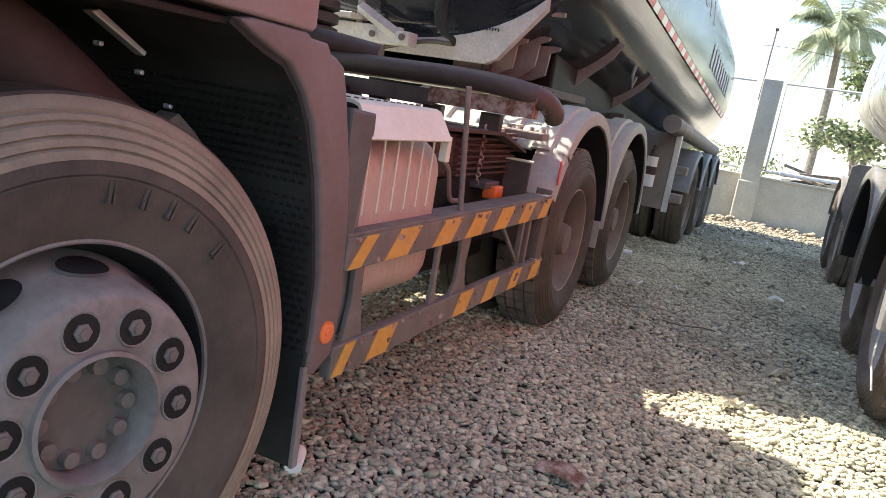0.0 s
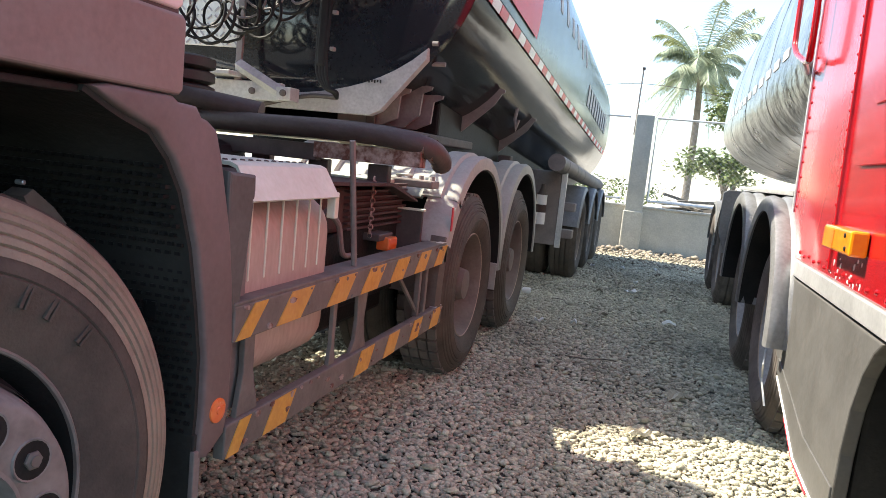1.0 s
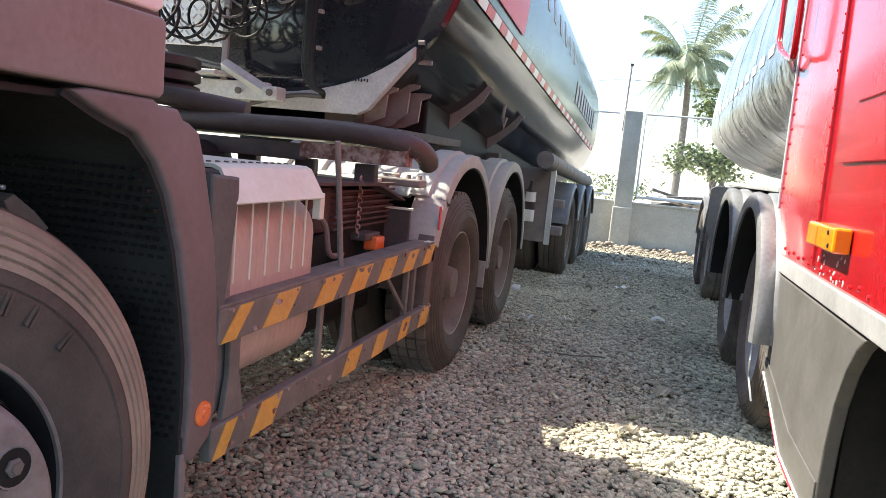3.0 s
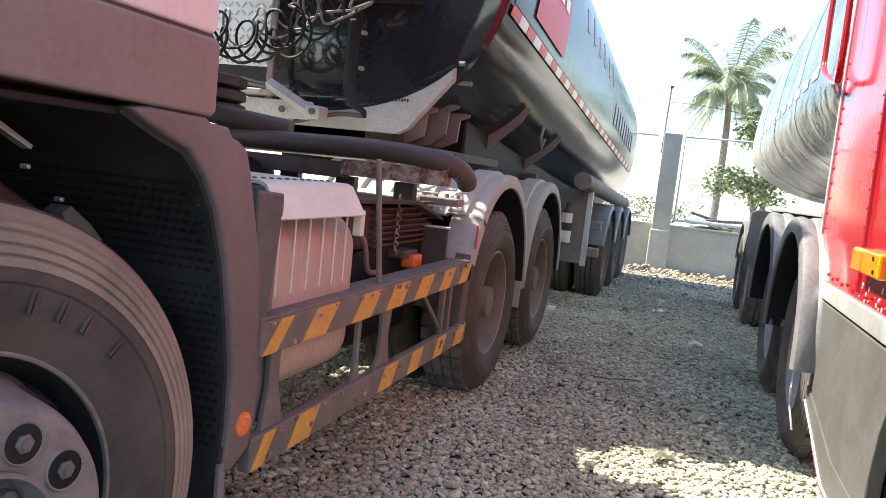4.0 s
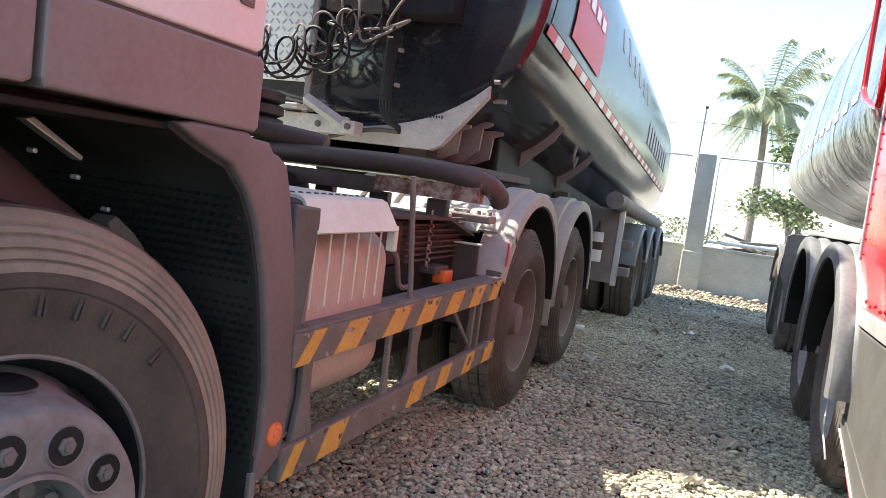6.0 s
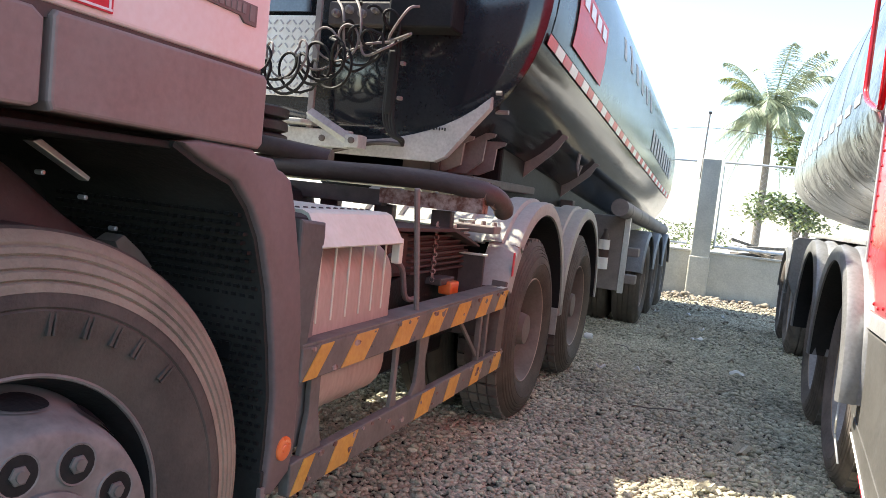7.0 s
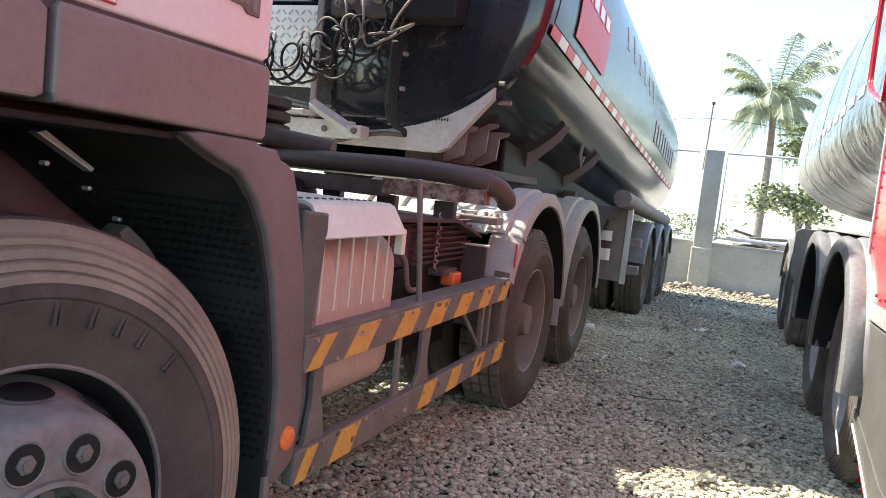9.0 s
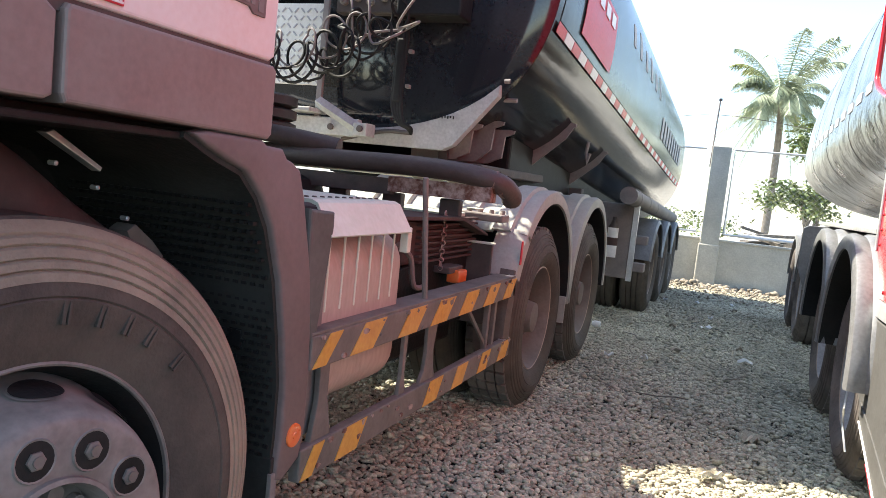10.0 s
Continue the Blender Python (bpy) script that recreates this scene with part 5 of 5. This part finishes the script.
def leafy(name, centre, size, n, leaf, m, label, category, trunk=None, seed=1):
    """A tree or bush: limbs and many small leaf blades in uneven clumps."""
    rng = random.Random(seed)
    thing = empty(name, centre[0], centre[1], 0, label, category)
    limbs = []
    if trunk:
        b = tube([trunk, Vector(trunk).lerp(Vector(centre), 0.5) + Vector((0.1, 0, 0)), centre], 0.06, 8, radii=[0.09, 0.07, 0.05])
        for i in range(9):
            e = Vector(centre) + Vector((rng.uniform(-1, 1) * size[0], rng.uniform(-1, 1) * size[1], rng.uniform(-0.5, 0.9) * size[2]))
            limbs.append(e)
            tube([Vector(trunk).lerp(Vector(centre), rng.uniform(0.5, 1)), Vector(centre).lerp(e, 0.5) + Vector((0, 0, 0.08)), e], 0.02, 5, b, radii=[0.03, 0.02, 0.008])
        part("trunk", b, M_TRUNK, thing, smooth=True)
    else:
        limbs = [Vector(centre) + Vector((rng.uniform(-1, 1) * size[0], rng.uniform(-1, 1) * size[1], rng.uniform(-0.6, 0.8) * size[2])) for i in range(16)]
    verts, faces = [], []
    for i in range(n):
        c = limbs[rng.randrange(len(limbs))]
        spread = 0.28
        p = c + Vector((rng.gauss(0, spread) * size[0], rng.gauss(0, spread) * size[1], rng.gauss(0, spread) * size[2]))
        d = Vector((rng.uniform(-1, 1), rng.uniform(-1, 1), rng.uniform(-0.7, 0.5))).normalized()
        s = d.cross(Vector((rng.uniform(-1, 1), rng.uniform(-1, 1), 1))).normalized()
        k = leaf * rng.uniform(0.6, 1.3)
        o = len(verts)
        verts += [p, p + d * k * 0.5 + s * k * 0.28, p + d * k, p + d * k * 0.5 - s * k * 0.28]
        faces.append((o, o + 1, o + 2, o + 3))
    me = bpy.data.meshes.new("crown")
    me.from_pydata(verts, [], faces)
    me.materials.append(m)
    ob = new("crown", me)
    bpy.context.view_layer.update()
    ob.parent = thing
    ob.matrix_parent_inverse = thing.matrix_world.inverted()
    return thing


leafy("almond_tree", (2.40, 20, 1.62), (0.88, 0.8, 0.38), 2100, 0.14, M_LEAF, "broad-leaved young tree with yellow-green leaves behind the wall", "tree", (2.6, 20, -0.3), 5)
leafy("almond_tree", (2.65, 20.6, 3.1), (0.55, 0.6, 0.5), 900, 0.14, M_LEAF, "thin upper branches of a tree behind the wall", "tree", (2.75, 20.6, -0.3), 8)
for i, (x, y, h) in enumerate(((-0.9, 26, 1.0), (-2.6, 30, 1.1), (-5.5, 34, 1.3))):
    leafy("bush", (x, y, h * 0.55), (1.6, 0.8, h * 0.5), 900, 0.16, M_LEAF, "low green bush in the distance behind the wall", "bush", None, 20 + i)

# stacked timber and pipes behind the wall
rng = random.Random(11)
for i in range(13):
    x, y = 1.1 + rng.random() * 2.0, 15.2 + rng.random() * 1.4
    a = rng.uniform(-0.5, 0.5)
    L = rng.uniform(0.5, 1.1)
    mm = Matrix.Translation((x, y, 0.62 + rng.random() * 0.26)) @ Matrix.Rotation(a, 4, "Z") @ Matrix.Rotation(rng.uniform(-0.25, 0.25), 4, "Y")
    ob = part("timber_plank", box((-L / 2, -0.06, -0.03), (L / 2, 0.06, 0.03), 0.008, None, mm), M_TRUNK if i % 3 else M_GREYSTEEL)
    tagged(ob, "weathered plank in a scrap heap behind the wall", "plank", "scrap heap planks")
heap = bmesh.new()
bmesh.ops.create_icosphere(heap, subdivisions=3, radius=1)
for v in heap.verts:
    v.co = Vector((2.1 + v.co.x * 1.9, 16.0 + v.co.y * 1.1, -0.5 + v.co.z * 1.25)) + 0.12 * noise.noise_vector(v.co * 3)
tagged(part("scrap_heap", heap, M_GROUND), "dark heap of earth and scrap behind the wall", "heap")
b = tube([(1.0, 15.0, 0.80), (1.9, 15.0, 0.78), (4.0, 15.1, 0.74)], 0.03, 8)
tagged(part("steel_pipe", b, M_GALV, smooth=True), "long galvanised pipe lying behind the wall", "pipe")
cable = tube([(-3.6, 14.1, 2.37), (-1.2, 14.1, 2.72), (0.38, 14.1, 2.95), (2.2, 14.0, 2.75), (4.7, 13.95, 2.37)], 0.006, 5, smooth_steps=6)
part("stay_wire", cable, M_DARKSTEEL, pole)


# ---- gravel, rubble and litter ----
def pebbles(name, areas, seed, material, label, category, flat=0.55, zoff=0.0):
    """Many rounded stones as one sheet of stuff. areas: x0, x1, y0, y1, stones per square metre, half length, detail."""
    rs = np.random.RandomState(seed)
    allv, allf, base = [], [], 0
    for x0, x1, y0, y1, dens, half, det in areas:
        ico = bmesh.new()
        bmesh.ops.create_icosphere(ico, subdivisions=det, radius=1)
        bv = np.array([v.co[:] for v in ico.verts])
        bf = np.array([[v.index for v in f.verts] for f in ico.faces])
        ico.free()
        n = int((x1 - x0) * (y1 - y0) * dens)
        px, py = rs.uniform(x0, x1, n), rs.uniform(y0, y1, n)
        size = half * np.exp(rs.normal(0, 0.24, n))
        ax = np.stack([size, size * rs.uniform(0.42, 0.75, n), size * rs.uniform(0.28, 0.5, n) * flat / 0.55], 1)
        # lumpy shape from a few random bulges
        lump = np.ones((n, len(bv)))
        for k in range(3):
            d = rs.normal(size=(n, 3))
            d /= np.linalg.norm(d, axis=1)[:, None]
            lump += 0.55 * rs.uniform(-1, 1, n)[:, None] * np.sign(d @ bv.T) * np.abs(d @ bv.T) ** 0.8
        v = bv[None] * lump[:, :, None] * ax[:, None, :]
        yaw, tilt = rs.uniform(0, 2 * np.pi, n), rs.normal(0, 0.42, n)
        c, s = np.cos(tilt)[:, None], np.sin(tilt)[:, None]
        vy, vz = v[:, :, 1] * c - v[:, :, 2] * s, v[:, :, 1] * s + v[:, :, 2] * c
        c, s = np.cos(yaw)[:, None], np.sin(yaw)[:, None]
        vx, vy = v[:, :, 0] * c - vy * s, v[:, :, 0] * s + vy * c
        gz = np.array([ground_z(a, b2) for a, b2 in zip(px, py)])
        z = gz + rs.uniform(0.0, 1.6, n) * ax[:, 2] + zoff
        out = np.stack([vx + px[:, None], vy + py[:, None], vz + z[:, None]], 2)
        allv.append(out.reshape(-1, 3))
        allf.append((bf[None] + (np.arange(n) * len(bv))[:, None, None] + base).reshape(-1, 3))
        base += n * len(bv)
    V, Fc = np.concatenate(allv), np.concatenate(allf)
    me = bpy.data.meshes.new(name)
    me.vertices.add(len(V))
    me.vertices.foreach_set("co", V.ravel().astype(np.float32))
    me.loops.add(len(Fc) * 3)
    me.loops.foreach_set("vertex_index", Fc.ravel().astype(np.int32))
    me.polygons.add(len(Fc))
    me.polygons.foreach_set("loop_start", np.arange(len(Fc), dtype=np.int32) * 3)
    me.update(calc_edges=True)
    me.materials.append(material)
    ob = new(name, me)
    return tagged(ob, label, category, kind="stuff")


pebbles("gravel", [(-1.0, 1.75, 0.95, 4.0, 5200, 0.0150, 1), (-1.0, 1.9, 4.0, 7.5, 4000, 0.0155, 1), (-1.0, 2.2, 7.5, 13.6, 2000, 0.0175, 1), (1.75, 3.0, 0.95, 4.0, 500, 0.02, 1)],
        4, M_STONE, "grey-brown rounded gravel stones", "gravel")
pebbles("rubble", [(-1.6, 3.2, 12.9, 13.85, 420, 0.026, 1), (-1.6, 3.2, 13.5, 13.9, 60, 0.06, 1), (0.1, 1.1, 13.3, 13.8, 130, 0.055, 1), (-0.5, 3.0, 11.2, 13.0, 90, 0.024, 1)],
        9, M_RUBBLE, "pale broken concrete rubble along the wall foot", "rubble", 0.7, 0.01)

rng = random.Random(21)


def scrap(name, x, y, w, d, m, label, category, lift=0.035):
    """A crumpled flat scrap lying on the gravel."""
    n = 6
    a = rng.uniform(0, 6.28)
    rows = []
    for i in range(n):
        row = []
        for j in range(n):
            u, v = (i / (n - 1) - 0.5) * w, (j / (n - 1) - 0.5) * d * (1 - 0.5 * abs(i / (n - 1) - 0.5))
            row.append((x + u * math.cos(a) - v * math.sin(a), y + u * math.sin(a) + v * math.cos(a), ground_z(x, y) + lift + 0.012 * math.sin(i * 1.3 + x * 9) + 0.01 * math.cos(j * 1.7)))
        rows.append(row)
    return tagged(part(name, sheet(rows, 0.002), m, smooth=True), label, category)


scrap("paper_scrap", 0.82, 7.92, 0.18, 0.09, M_WHITE, "white paper scrap lying on the gravel", "litter", 0.04)
scrap("dry_leaf", 1.21, 4.10, 0.16, 0.08, M_STONE, "grey dry leaf lying on the gravel", "leaf", 0.045)
scrap("dry_leaf", 1.02, 3.35, 0.13, 0.07, M_STONE, "grey dry leaf lying on the gravel", "leaf", 0.045)
scrap("dry_leaf", 0.55, 2.15, 0.17, 0.08, M_RUST, "brown dry leaf lying on the gravel", "leaf", 0.045)
for i in range(14):
    x, y = rng.uniform(-0.2, 1.5), rng.uniform(5.5, 11.5)
    scrap("paper_scrap", x, y, rng.uniform(0.04, 0.12), rng.uniform(0.03, 0.06), M_WHITE if i % 2 else M_RUBBLE, "small pale scrap lying on the gravel", "litter", 0.04)
tagged(part("plastic_wrapper", lathe([(-0.02, 0.02), (0.0, 0.03), (0.05, 0.028), (0.06, 0.02)], (-0.14, 6.73, 0.05), 14, None, 0), M_WHITE, smooth=True), "white crumpled cup lying by the drive wheel", "litter")
tagged(part("pvc_pipe_end", tube([(-0.17, 1.66, 0.05), (-0.13, 1.58, 0.045)], 0.026, 16), M_WHITE, smooth=True), "white plastic pipe end behind the mud flap", "pipe")
for i in range(7):
    x, y = rng.uniform(-0.3, 1.3), rng.uniform(3.0, 8)
    a = rng.uniform(0, 3.1)
    p = [(x + 0.11 * k * math.cos(a) + 0.02 * math.sin(k * 2), y + 0.11 * k * math.sin(a), ground_z(x, y) + 0.045 + 0.01 * (k % 2)) for k in range(-1, 3)]
    tagged(part("twig", tube(p, 0.004, 5, smooth_steps=3), M_TRUNK if i % 2 else M_RUBBLE), "thin dry twig lying on the gravel", "twig")
